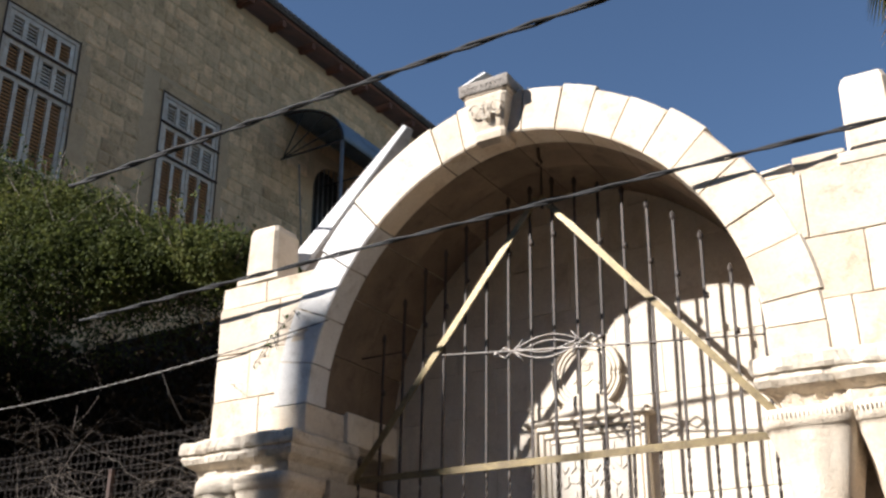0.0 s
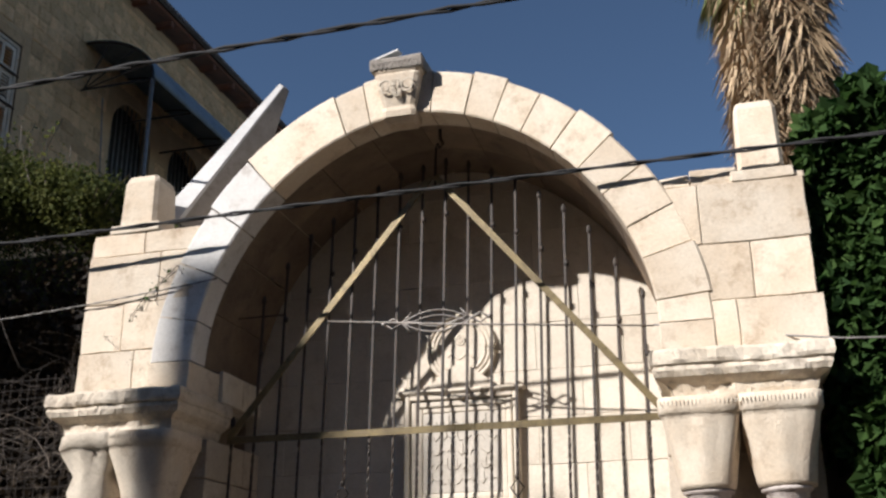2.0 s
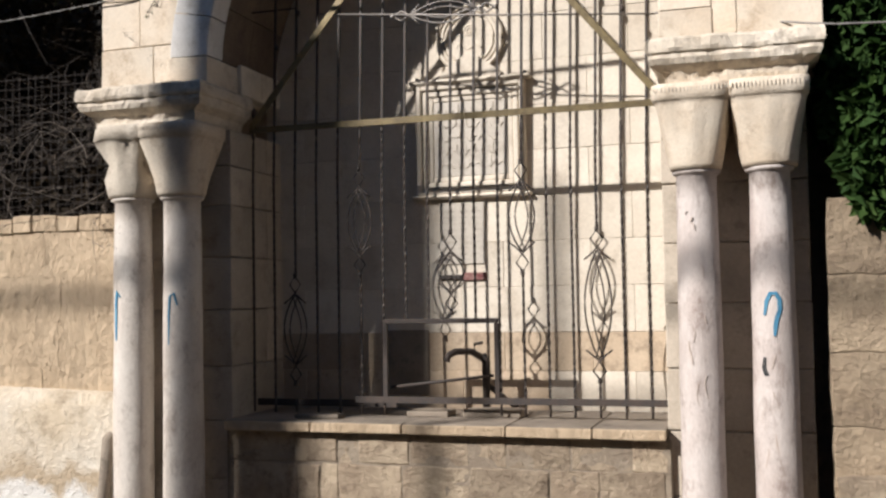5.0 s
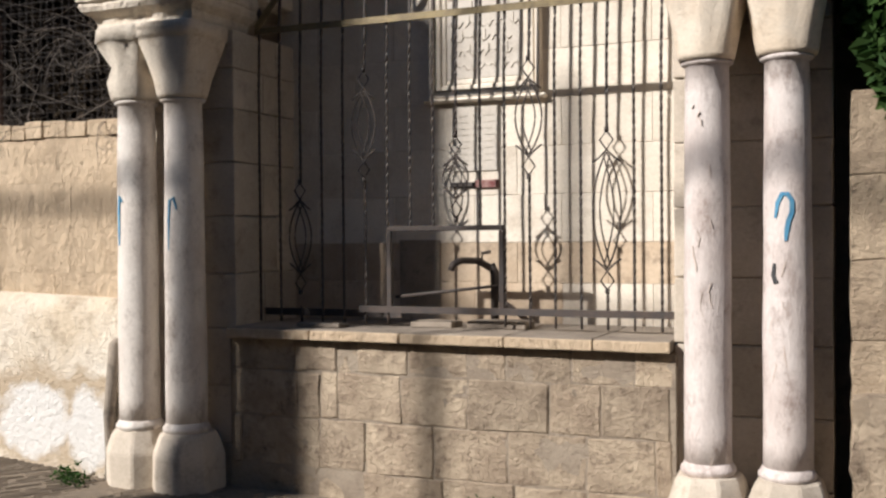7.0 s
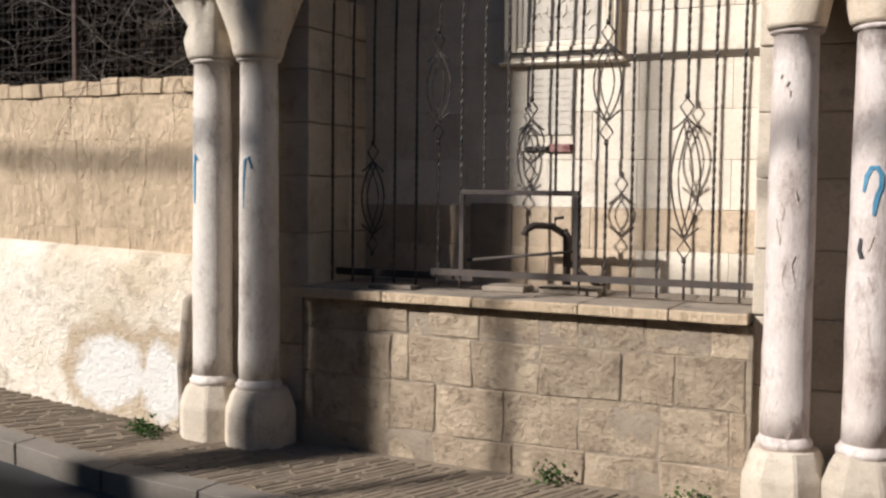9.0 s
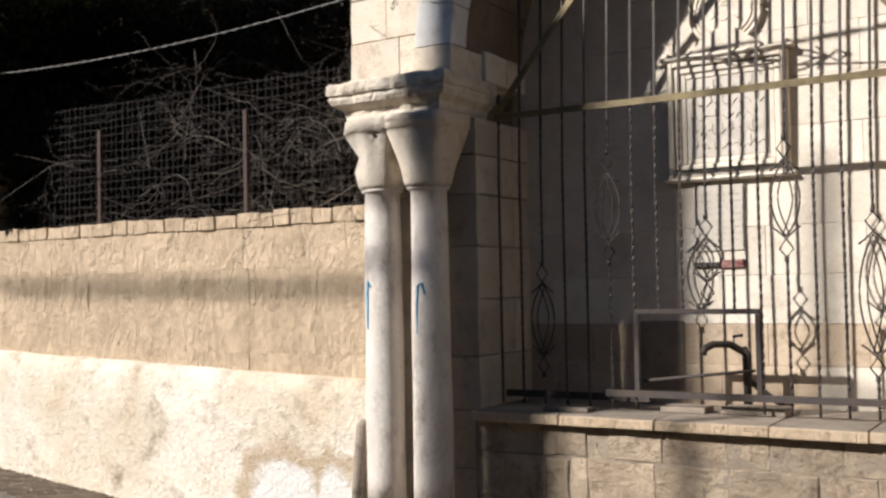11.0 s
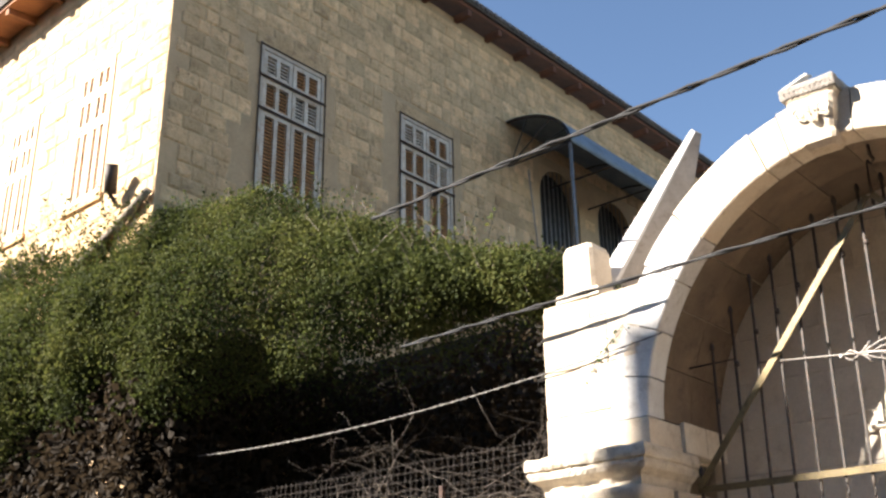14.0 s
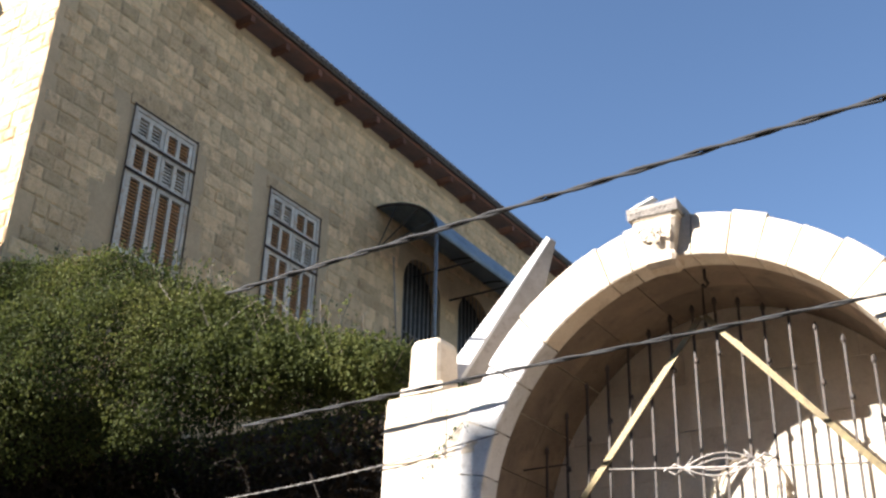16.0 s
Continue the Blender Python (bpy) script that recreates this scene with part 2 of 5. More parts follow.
def leafmat(name, a, b, c):
    m = bpy.data.materials.new(name)
    m.use_nodes = True
    nt = m.node_tree
    bs = nt.nodes["Principled BSDF"]
    geo = nt.nodes.new("ShaderNodeNewGeometry")
    rm = nt.nodes.new("ShaderNodeValToRGB")
    rm.color_ramp.elements[0].color, rm.color_ramp.elements[1].color = (*a, 1), (*c, 1)
    rm.color_ramp.elements.new(0.55).color = (*b, 1)
    tc = nt.nodes.new("ShaderNodeTexCoord")
    ns = nt.nodes.new("ShaderNodeTexNoise")
    ns.inputs["Scale"].default_value, ns.inputs["Detail"].default_value = 1.3, 4
    nt.links.new(tc.outputs["Object"], ns.inputs["Vector"])
    ma = nt.nodes.new("ShaderNodeMath")
    ma.operation = "MULTIPLY_ADD"
    nt.links.new(geo.outputs["Random Per Island"], ma.inputs[0])
    ma.inputs[1].default_value = 0.6
    mb = nt.nodes.new("ShaderNodeMath")
    mb.operation = "MULTIPLY_ADD"
    nt.links.new(ns.outputs["Fac"], mb.inputs[0])
    mb.inputs[1].default_value, mb.inputs[2].default_value = 1.6, -0.6
    nt.links.new(mb.outputs[0], ma.inputs[2])
    nt.links.new(ma.outputs[0], rm.inputs["Fac"])
    nt.links.new(rm.outputs["Color"], bs.inputs["Base Color"])
    bs.inputs["Roughness"].default_value, bs.inputs["Specular IOR Level"].default_value = 0.8, 0.2
    tr = nt.nodes.new("ShaderNodeBsdfTranslucent")
    nt.links.new(rm.outputs["Color"], tr.inputs["Color"])
    mx = nt.nodes.new("ShaderNodeMixShader")
    mx.inputs[0].default_value = 0.42
    nt.links.new(bs.outputs[0], mx.inputs[1])
    nt.links.new(tr.outputs[0], mx.inputs[2])
    nt.links.new(mx.outputs[0], nt.nodes["Material Output"].inputs["Surface"])
    return m


LEAF = leafmat("climber_leaf", (0.026, 0.036, 0.011), (0.066, 0.08, 0.021), (0.125, 0.128, 0.036))
# Dead leaves, coloured darker to hold the shade beneath the crown.
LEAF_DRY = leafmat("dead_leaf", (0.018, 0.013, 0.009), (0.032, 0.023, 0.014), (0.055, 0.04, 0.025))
IVY = leafmat("ivy_leaf", (0.02, 0.05, 0.014), (0.045, 0.09, 0.022), (0.09, 0.15, 0.04))


# ---- mesh helpers ----
def mesh_ob(name, verts, faces, material, parent=None, label="", smooth=False):
    me = bpy.data.meshes.new(name)
    me.from_pydata([tuple(v) for v in verts], [], faces)
    me.materials.append(material)
    if smooth:
        me.polygons.foreach_set("use_smooth", [True] * len(me.polygons))
    me.update()
    ob = new(name, me)
    ob.parent = parent
    if label:
        tagged(ob, label)
    return ob


def part(name, bm, material, parent=None, label="", smooth=False):
    me = bpy.data.meshes.new(name)
    bmesh.ops.recalc_face_normals(bm, faces=bm.faces)
    bm.to_mesh(me)
    bm.free()
    me.materials.append(material)
    if smooth:
        me.polygons.foreach_set("use_smooth", [True] * len(me.polygons))
    ob = new(name, me)
    ob.parent = parent
    if label:
        tagged(ob, label)
    return ob


def thing(name, label, category, group="", kind="", at=(0, 0, 0)):
    ob = new(name)
    ob.location = at
    return tagged(ob, label, category, group, kind)


def box_bm(bm, x0, x1, y0, y1, z0, z1, bevel=0.0, jitter=0.0):
    vs = bmesh.ops.create_cube(bm, size=1.0)["verts"]
    for v in vs:
        v.co = Vector(((x0 + x1) / 2 + v.co.x * (x1 - x0), (y0 + y1) / 2 + v.co.y * (y1 - y0), (z0 + z1) / 2 + v.co.z * (z1 - z0)))
        if jitter:
            v.co += Vector([random.uniform(-jitter, jitter) for _ in range(3)])
    if bevel:
        es = list({e for v in vs for e in v.link_edges})
        bmesh.ops.bevel(bm, geom=es, offset=bevel, segments=1, affect="EDGES")


def box(name, x0, x1, y0, y1, z0, z1, material, parent=None, label="", bevel=0.006, jitter=0.0):
    bm = bmesh.new()
    box_bm(bm, x0, x1, y0, y1, z0, z1, bevel, jitter)
    return part(name, bm, material, parent, label)


def tube_data(pts, r, n=6, r_end=None, closed=False):
    """Vertices and faces of a round bar along pts."""
    pts = [Vector(p) for p in pts]
    verts, faces = [], []
    k = len(pts)
    up = Vector((0, 0, 1))
    for i, p in enumerate(pts):
        a = pts[(i - 1) % k] if (closed or i) else p
        b = pts[(i + 1) % k] if (closed or i < k - 1) else p
        d = (b - a).normalized()
        u = d.cross(up)
        if u.length < 0.05:
            u = d.cross(Vector((1, 0, 0)))
        u.normalize()
        w = d.cross(u)
        rr = r if r_end is None else r + (r_end - r) * i / (k - 1)
        for j in range(n):
            t = 2 * math.pi * j / n
            verts.append(p + u * math.cos(t) * rr + w * math.sin(t) * rr)
    for i in range(k if closed else k - 1):
        for j in range(n):
            i2 = (i + 1) % k
            faces.append((i * n + j, i * n + (j + 1) % n, i2 * n + (j + 1) % n, i2 * n + j))
    if not closed:
        faces.append(tuple(range(n - 1, -1, -1)))
        faces.append(tuple((k - 1) * n + j for j in range(n)))
    return verts, faces


def tube(name, pts, r, material, parent=None, label="", n=6, r_end=None, closed=False):
    v, f = tube_data(pts, r, n, r_end, closed)
    return mesh_ob(name, v, f, material, parent, label, smooth=n > 4)


def many(name, pieces, material, parent=None, label="", smooth=False):
    verts, faces = [], []
    for v, f in pieces:
        o = len(verts)
        verts += v
        faces += [tuple(i + o for i in q) for q in f]
    return mesh_ob(name, verts, faces, material, parent, label, smooth)


def lathe(name, prof, cx, cy, material, parent=None, label="", n=28, wob=0.0, square=0.0):
    """A turned shape; prof: (radius, z)."""
    verts, faces = [], []
    for r, z in prof:
        for j in range(n):
            t = 2 * math.pi * j / n
            rr = r + wob * noise.noise(Vector((cx * 3 + math.cos(t) * 1.3, math.sin(t) * 1.3, z * 2.5)))
            verts.append((cx + rr * math.cos(t), cy + rr * math.sin(t), z))
    for i in range(len(prof) - 1):
        for j in range(n):
            faces.append((i * n + j, i * n + (j + 1) % n, (i + 1) * n + (j + 1) % n, (i + 1) * n + j))
    faces.append(tuple(range(n - 1, -1, -1)))
    faces.append(tuple((len(prof) - 1) * n + j for j in range(n)))
    return mesh_ob(name, verts, faces, material, parent, label, smooth=True)


def rough_box(name, x0, x1, y0, y1, z0, z1, material, parent=None, label="", cuts=3, amp=0.012, seed=0.0, bev=0.006):
    """A stone with an uneven face: a bevelled block whose points are pushed by noise."""
    bm = bmesh.new()
    box_bm(bm, x0, x1, y0, y1, z0, z1, bev)
    if cuts:
        bmesh.ops.subdivide_edges(bm, edges=[e for e in bm.edges if e.calc_length() > 0.05], cuts=cuts, use_grid_fill=True)
    for v in bm.verts:
        v.co += noise.noise_vector(v.co * 5 + Vector((seed, 0, 0))) * amp + noise.noise_vector(v.co * 14) * amp * 0.4
    return part(name, bm, material, parent, label)


def leaves(name, spots, size, material, parent=None, label="", flat=0.0):
    """A cloud of small folded leaves at the given spots."""
    n = len(spots)
    rng = np.random.default_rng(n + 7)
    p = np.array(spots)
    a = rng.normal(size=(n, 3))
    a[:, 2] -= 0.5
    a /= np.linalg.norm(a, axis=1)[:, None]
    b = np.cross(a, rng.normal(size=(n, 3)))
    b /= np.linalg.norm(b, axis=1)[:, None]
    c = np.cross(a, b)
    s = (size * rng.uniform(0.6, 1.35, n))[:, None]
    v = np.stack([p, p + a * s * 0.55 + b * s * 0.3 + c * s * 0.1, p + a * s, p + a * s * 0.55 - b * s * 0.3 + c * s * 0.1], 1).reshape(-1, 3)
    me = bpy.data.meshes.new(name)
    i = np.arange(n) * 4
    f = np.stack([i, i + 1, i + 2, i, i + 2, i + 3], 1).reshape(-1, 3)
    me.from_pydata(v.tolist(), [], f.tolist())
    me.materials.append(material)
    ob = new(name, me)
    ob.parent = parent
    if label:
        tagged(ob, label)
    return ob


# ---- ground ----
def gz(x):
    """Height of the pavement along the facade."""
    return -0.17 + 0.085 * max(0.0, -(x + 2.3)) - 0.01 * max(0.0, x + 2.3)


def sheet(name, xs, ys, dz, material, label="", cat="", kind="structure"):
    verts = [(x, y, gz(max(-12, min(8, x))) + dz) for y in ys for x in xs]
    nx = len(xs)
    faces = [(j * nx + i, j * nx + i + 1, (j + 1) * nx + i + 1, (j + 1) * nx + i) for j in range(len(ys) - 1) for i in range(nx - 1)]
    return tagged(mesh_ob(name, verts, faces, material), label, cat, "", kind)


def kf(x):
    """Street edge of the pavement."""
    return -0.86 - 0.075 * (x + 2)


XS = [-400, -60] + [-14 + 0.5 * i for i in range(53)] + [60, 400]
sheet("ground", XS, [-400, -60, -12, -6, -1.1, 0.0, 2.0, 20, 60, 400], -0.14, ASPHALT, "dark worn asphalt street ground", "ground")
px = [-14 + 0.5 * i for i in range(53)]
pv = [(x, kf(x), gz(x)) for x in px] + [(x, 0.32, gz(x)) for x in px]
pavement = tagged(mesh_ob("pavement", pv, [(i, i + 1, 54 + i, 53 + i) for i in range(52)], PAVE), "grey-brown ribbed stone pavement along the wall", "pavement", "", "structure")
# ribs of the paving
ribs = []
for i in range(230):
    xa, ya = -9 + i * 0.062 + random.uniform(-0.012, 0.012), kf(-9 + i * 0.062) + 0.02
    run = 0.1 - ya
    u = random.uniform(0, 0.08)
    while u < 0.95:
        e = min(1.0, u + random.uniform(0.1, 0.34))
        q = [(xa + 0.4 * k + random.uniform(-0.008, 0.008), ya + run * k) for k in (u, e)]
        w = random.uniform(0.028, 0.04)
        h = random.uniform(0.006, 0.011)
        vv = [(x + dx, y, gz(x) + dz) for x, y in q for dx, dz in ((0, 0.001), (w, 0.001), (w * 0.8, h), (w * 0.2, h))]
        ribs.append((vv, [(0, 1, 2, 3), (7, 6, 5, 4), (3, 2, 6, 7), (0, 3, 7, 4), (1, 5, 6, 2)]))
        u = e + random.uniform(0.01, 0.05)
tagged(many("rib", ribs, PAVE, pavement), kind="stuff")
kerb = thing("kerb", "worn pale kerb stones edging the pavement", "kerb", kind="structure")
for i in range(22):
    x = -11 + i * 0.8
    g = gz(x + 0.4)
    ks = rough_box("kerb_stone", x + 0.006, x + 0.794, kf(x + 0.4) - 0.17, kf(x + 0.4) + 0.03, g - 0.2, g + 0.008, KERB, kerb, cuts=1, amp=0.008)
    for v in ks.data.vertices:
        v.co.y -= 0.08 * (v.co.x - x - 0.4)
        v.co.z += gz(v.co.x) - g

# ---- arched fountain niche ----
niche = thing("fountain_niche", "pale limestone arched fountain niche with paired columns", "fountain")
AZ, RX, RZ, OX, OZ, YB = 3.44, 1.53, 1.6, 1.84, 1.92, 1.05


def ell(rx, rz, deg, y):
    t = radians(deg)
    c, q = math.cos(t), max(0.0, math.sin(t))
    return (math.copysign(rx * abs(c) ** 1.08, c), y, AZ + rz * q ** 1.08)


# stones of the arch ring, wider ones on one side
JOINTS = [0, 6, 16.5, 24.5, 34, 42.5, 50.7, 59.2, 66.8, 74.5, 84, 95, 102.5, 109.5, 132, 144, 157, 169, 180]
for a, b in zip(JOINTS, JOINTS[1:]):
    a2, b2 = a + 0.18, b - 0.18
    n = max(2, int((b - a) / 4) + 1)
    y0, y1 = -0.012 + random.uniform(-0.006, 0.006), 0.2
    do = random.uniform(-0.02, 0.025)
    verts, faces = [], []
    for i in range(n + 1):
        d = a2 + (b2 - a2) * i / n
        verts += [ell(RX, RZ, d, y0 + 0.008), ell(RX + 0.012, RZ + 0.012, d, y0), ell(OX + do - 0.015, OZ + do - 0.015, d, y0), ell(OX + do, OZ + do, d, y0 + 0.015), ell(OX + do, OZ + do, d, y1), ell(RX, RZ, d, y1)]
    for i in range(n):
        for j in range(6):
            k = (j + 1) % 6
            faces.append((i * 6 + j, i * 6 + k, i * 6 + 6 + k, i * 6 + 6 + j))
    faces += [tuple(range(5, -1, -1)), tuple(n * 6 + j for j in range(6))]
    mesh_ob("voussoir", verts, faces, LIME_W if a > 130 else LIME, niche)

# vault behind the ring, with its soffit stones in courses
vault = thing("vault", "", "")
vault.parent = niche
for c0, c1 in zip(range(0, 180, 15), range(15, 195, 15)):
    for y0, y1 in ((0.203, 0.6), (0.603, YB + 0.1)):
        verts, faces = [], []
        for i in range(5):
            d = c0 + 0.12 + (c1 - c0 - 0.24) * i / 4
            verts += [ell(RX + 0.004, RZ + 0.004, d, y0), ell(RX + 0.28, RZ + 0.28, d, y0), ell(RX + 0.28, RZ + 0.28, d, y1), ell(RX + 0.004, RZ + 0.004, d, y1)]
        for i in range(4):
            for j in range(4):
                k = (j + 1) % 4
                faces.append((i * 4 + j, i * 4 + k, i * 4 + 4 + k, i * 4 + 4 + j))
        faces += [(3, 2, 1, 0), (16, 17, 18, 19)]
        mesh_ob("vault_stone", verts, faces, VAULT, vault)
# mortar shell above the vault
shell_v, shell_f = [], []
for i in range(25):
    d = i * 7.5
    shell_v += [ell(RX + 0.03, RZ + 0.03, d, 0.05), ell(OX - 0.03, OZ - 0.03, d, 0.05), ell(OX - 0.03, OZ - 0.03, d, YB + 0.3), ell(RX + 0.03, RZ + 0.03, d, YB + 0.3)]
for i in range(24):
    for j in range(4):
        k = (j + 1) % 4
        shell_f.append((i * 4 + j, i * 4 + k, i * 4 + 4 + k, i * 4 + 4 + j))
mesh_ob("vault_core", shell_v, shell_f, MORTAR, niche, "rough mortar core of the arch")
# small ring set in the soffit
tube("hook", [(0.13, 0.25, 5.02), (0.13, 0.25, 4.95), (0.15, 0.25, 4.91), (0.13, 0.25, 4.88), (0.11, 0.25, 4.91)], 0.012, IRON, niche, "small iron hook in the soffit")


def edge_x(z, extra=-0.06):
    """Where the ring's outer edge stands at a height."""
    s = (z - AZ) / (OZ + extra)
    return (OX + extra) * max(0.02, 1 - max(0, s) ** 1.85) ** 0.54


# blocks flanking the arch
for side, courses, xe in ((-1, [3.235, 3.54, 3.88, 4.235, 4.40], 2.40), (1, [3.235, 3.55, 3.9, 4.285], 2.45)):
    box("pier_core", *sorted((side * 1.62, side * (xe - 0.02))), 0.012, 1.3, 3.22, courses[-1] - 0.03, MORTAR, niche)
    for ci, (z0, z1) in enumerate(zip(courses, courses[1:])):
        xi = edge_x(z1) - 0.03 if z1 > AZ + 0.05 else 1.84
        full = xe + random.uniform(-0.012, 0.012) - (0.012 * ci)
        cut = xi + (full - xi) * (0.55 if ci % 2 else 0.33)
        for xa, xb in ((xi, cut), (cut, full)):
            q = sorted((side * (xa + 0.002), side * (xb - 0.002)))
            rough_box("block", q[0], q[1], random.uniform(-0.006, 0.004), 0.5, z0 + 0.002, z1 - 0.002, LIME, niche, cuts=4, amp=0.006, seed=ci * 3.1 + side, bev=0.005)
# ragged top course beside the right pinnacle
for xa, xb, z0, z1 in ((1.56, 1.78, 4.285, 4.36), (1.785, 2.06, 4.285, 4.39), (2.345, 2.44, 4.285, 4.33)):
    rough_box("block", xa, xb, 0.02, 0.4, z0, z1, LIME, niche, cuts=3, amp=0.016)


def pinnacle(x0, x1, z0, z1, y0=0.0):
    m = (x0 + x1) / 2
    rough_box("pinnacle_foot", x0 - 0.05, x1 + 0.05, y0 - 0.01, y0 + 0.36, z0, z0 + 0.07, LIME, niche, cuts=2, amp=0.01)
    bm = bmesh.new()
    for z, k in ((z0 + 0.072, 1.0), (z0 + 0.2, 0.97), (z1 - 0.05, 0.93), (z1, 0.8)):
        for dx, dy in ((-1, -0.82), (-0.82, -1), (0.82, -1), (1, -0.82), (1, 0.82), (0.82, 1), (-0.82, 1), (-1, 0.82)):
            bm.verts.new((m + dx * k * (x1 - x0) / 2, y0 + 0.16 + dy * k * 0.15, z))
    bm.verts.ensure_lookup_table()
    for i in range(3):
        for j in range(8):
            bm.faces.new([bm.verts[i * 8 + j], bm.verts[i * 8 + (j + 1) % 8], bm.verts[i * 8 + 8 + (j + 1) % 8], bm.verts[i * 8 + 8 + j]])
    bm.faces.new([bm.verts[24 + j] for j in range(8)])
    bm.faces.new([bm.verts[7 - j] for j in range(8)])
    part("pinnacle", bm, LIME, niche, "chamfered stone pinnacle")


pinnacle(-2.19, -1.9, 4.40, 4.85)
pinnacle(2.07, 2.34, 4.285, 4.82)

# carved keystone console
KX = -0.03
key = thing("keystone", "carved grey limestone keystone console with volutes", "")
key.parent = niche
prof = [(5.0, 0.10, -0.06), (5.03, 0.125, -0.15), (5.07, 0.13, -0.17), (5.1, 0.12, -0.16), (5.16, 0.135, -0.2), (5.23, 0.155, -0.25), (5.3, 0.165, -0.27), (5.315, 0.175, -0.275), (5.33, 0.17, -0.27), (5.345, 0.185, -0.29), (5.42, 0.2, -0.3), (5.435, 0.195, -0.29)]
verts, faces = [], []
for z, hw, yf in prof:
    verts += [(KX - hw, 0.2, z), (KX - hw, yf + 0.03, z), (KX - hw + 0.03, yf, z), (KX + hw - 0.03, yf, z), (KX + hw, yf + 0.03, z), (KX + hw, 0.2, z)]
for i in range(len(prof) - 1):
    for j in range(6):
        k = (j + 1) % 6
        faces.append((i * 6 + j, i * 6 + k, i * 6 + 6 + k, i * 6 + 6 + j))
faces += [tuple(range(5, -1, -1)), tuple((len(prof) - 1) * 6 + j for j in range(6))]
mesh_ob("console_body", verts, faces, LIME, key)
# volutes and egg on its face
for s in (-1, 1):
    pts = []
    for i in range(40):
        t = i / 39
        a = 0.4 + t * 11
        r = 0.058 * (1 - 0.8 * t)
        pts.append((KX + s * (0.085 + r * math.cos(a)), -0.262 + 0.02 * t, 5.225 + r * math.sin(a)))
    tube("volute", pts, 0.008, CARVED, key, n=5)
for k in range(3):
    tube("oval", [(KX + (0.018 + 0.013 * k) * math.cos(a), -0.262, 5.225 + (0.045 + 0.014 * k) * math.sin(a)) for a in [i * math.pi / 10 for i in range(20)]], 0.006, CARVED, key, n=5, closed=True)
for i in range(9):
    x = KX - 0.16 + i * 0.04
    tube("leaf_scroll", [(x + 0.016 * math.cos(a), -0.312, 5.385 + 0.024 * math.sin(a)) for a in [j * math.pi / 5 for j in range(10)]], 0.009, CARVED_D, key, n=4, closed=True)
bm = bmesh.new()
box_bm(bm, -0.24, -0.02, -0.3, 0.0, 5.445, 5.458, 0.002)
bmesh.ops.rotate(bm, verts=bm.verts, cent=(-0.1, -0.1, 5.45), matrix=Matrix.Rotation(radians(-16), 3, "Y") @ Matrix.Rotation(radians(10), 3, "X"))
for v in bm.verts:
    v.co.z += 0.055
part("metal_flap", bm, SLAB, key, "bent white metal sheet on top")
rough_box("console_cap", KX - 0.205, KX + 0.205, -0.31, 0.2, 5.352, 5.44, CARVED_D, key, "grey weathered carved cap slab", cuts=4, amp=0.012)
# settle the console close to the face of the arch
for ob in key.children:
    for v in ob.data.vertices:
        v.co = Vector((-0.07 + (v.co.x - KX) * 0.9, v.co.y * 0.47, v.co.z - 0.03))


# cornices with a return into the niche
def cornice(side):
    """side -1 or 1; the moulding runs round the outer end, the front and the inner return."""
    prof = [(0.0, 2.968), (0.05, 2.97), (0.062, 3.0), (0.07, 3.035), (0.1, 3.055), (0.13, 3.075), (0.145, 3.11), (0.14, 3.135), (0.155, 3.145), (0.16, 3.165), (0.158, 3.215), (0.145, 3.232), (0.0, 3.236)]
    xo, xi, yf, yr = 2.30, 1.62, -0.06, 0.53
    rings = []
    for k in range(121):
        ring = []
        for d, z in prof:
            pts = [Vector((xo + d, 0.5)), Vector((xo + d, yf - d)), Vector((xi - d, yf - d)), Vector((xi - d, yr))]
            seg = min(2, k // 40)
            u = (k - seg * 40) / 40
            q2 = pts[seg].lerp(pts[seg + 1], u)
            q = Vector((side * q2.x, q2.y, z))
            chip = 0.032 * max(0, noise.noise(q * 4.5) + 0.05) + 0.028 * max(0, noise.noise(q * 11)) + 0.01 * noise.noise(q * 26)
            if d > 0.05:
                if seg == 1:
                    q.y += chip
                else:
                    q.x += chip * 0.5 * (-side if seg == 0 else side)
                q.z += 0.14 * chip * (-1 if z > 3.1 else 1)
            ring.append(q)
        rings.append(ring)
    n = len(prof)
    bm = bmesh.new()
    vs = [bm.verts.new(v) for r in rings for v in r]
    for a in range(120):
        for b in range(n):
            bm.faces.new([vs[a * n + b], vs[a * n + (b + 1) % n], vs[a * n + n + (b + 1) % n], vs[a * n + n + b]])
    bm.faces.new(vs[:n][::-1])
    bm.faces.new(vs[-n:])
    part("cornice", bm, LIME_D, niche, "moulded limestone cornice with chipped edges")
    box("cornice_core", *sorted((side * 1.63, side * 2.29)), -0.05, 0.6, 2.967, 3.233, MORTAR, niche)


cornice(-1)
cornice(1)


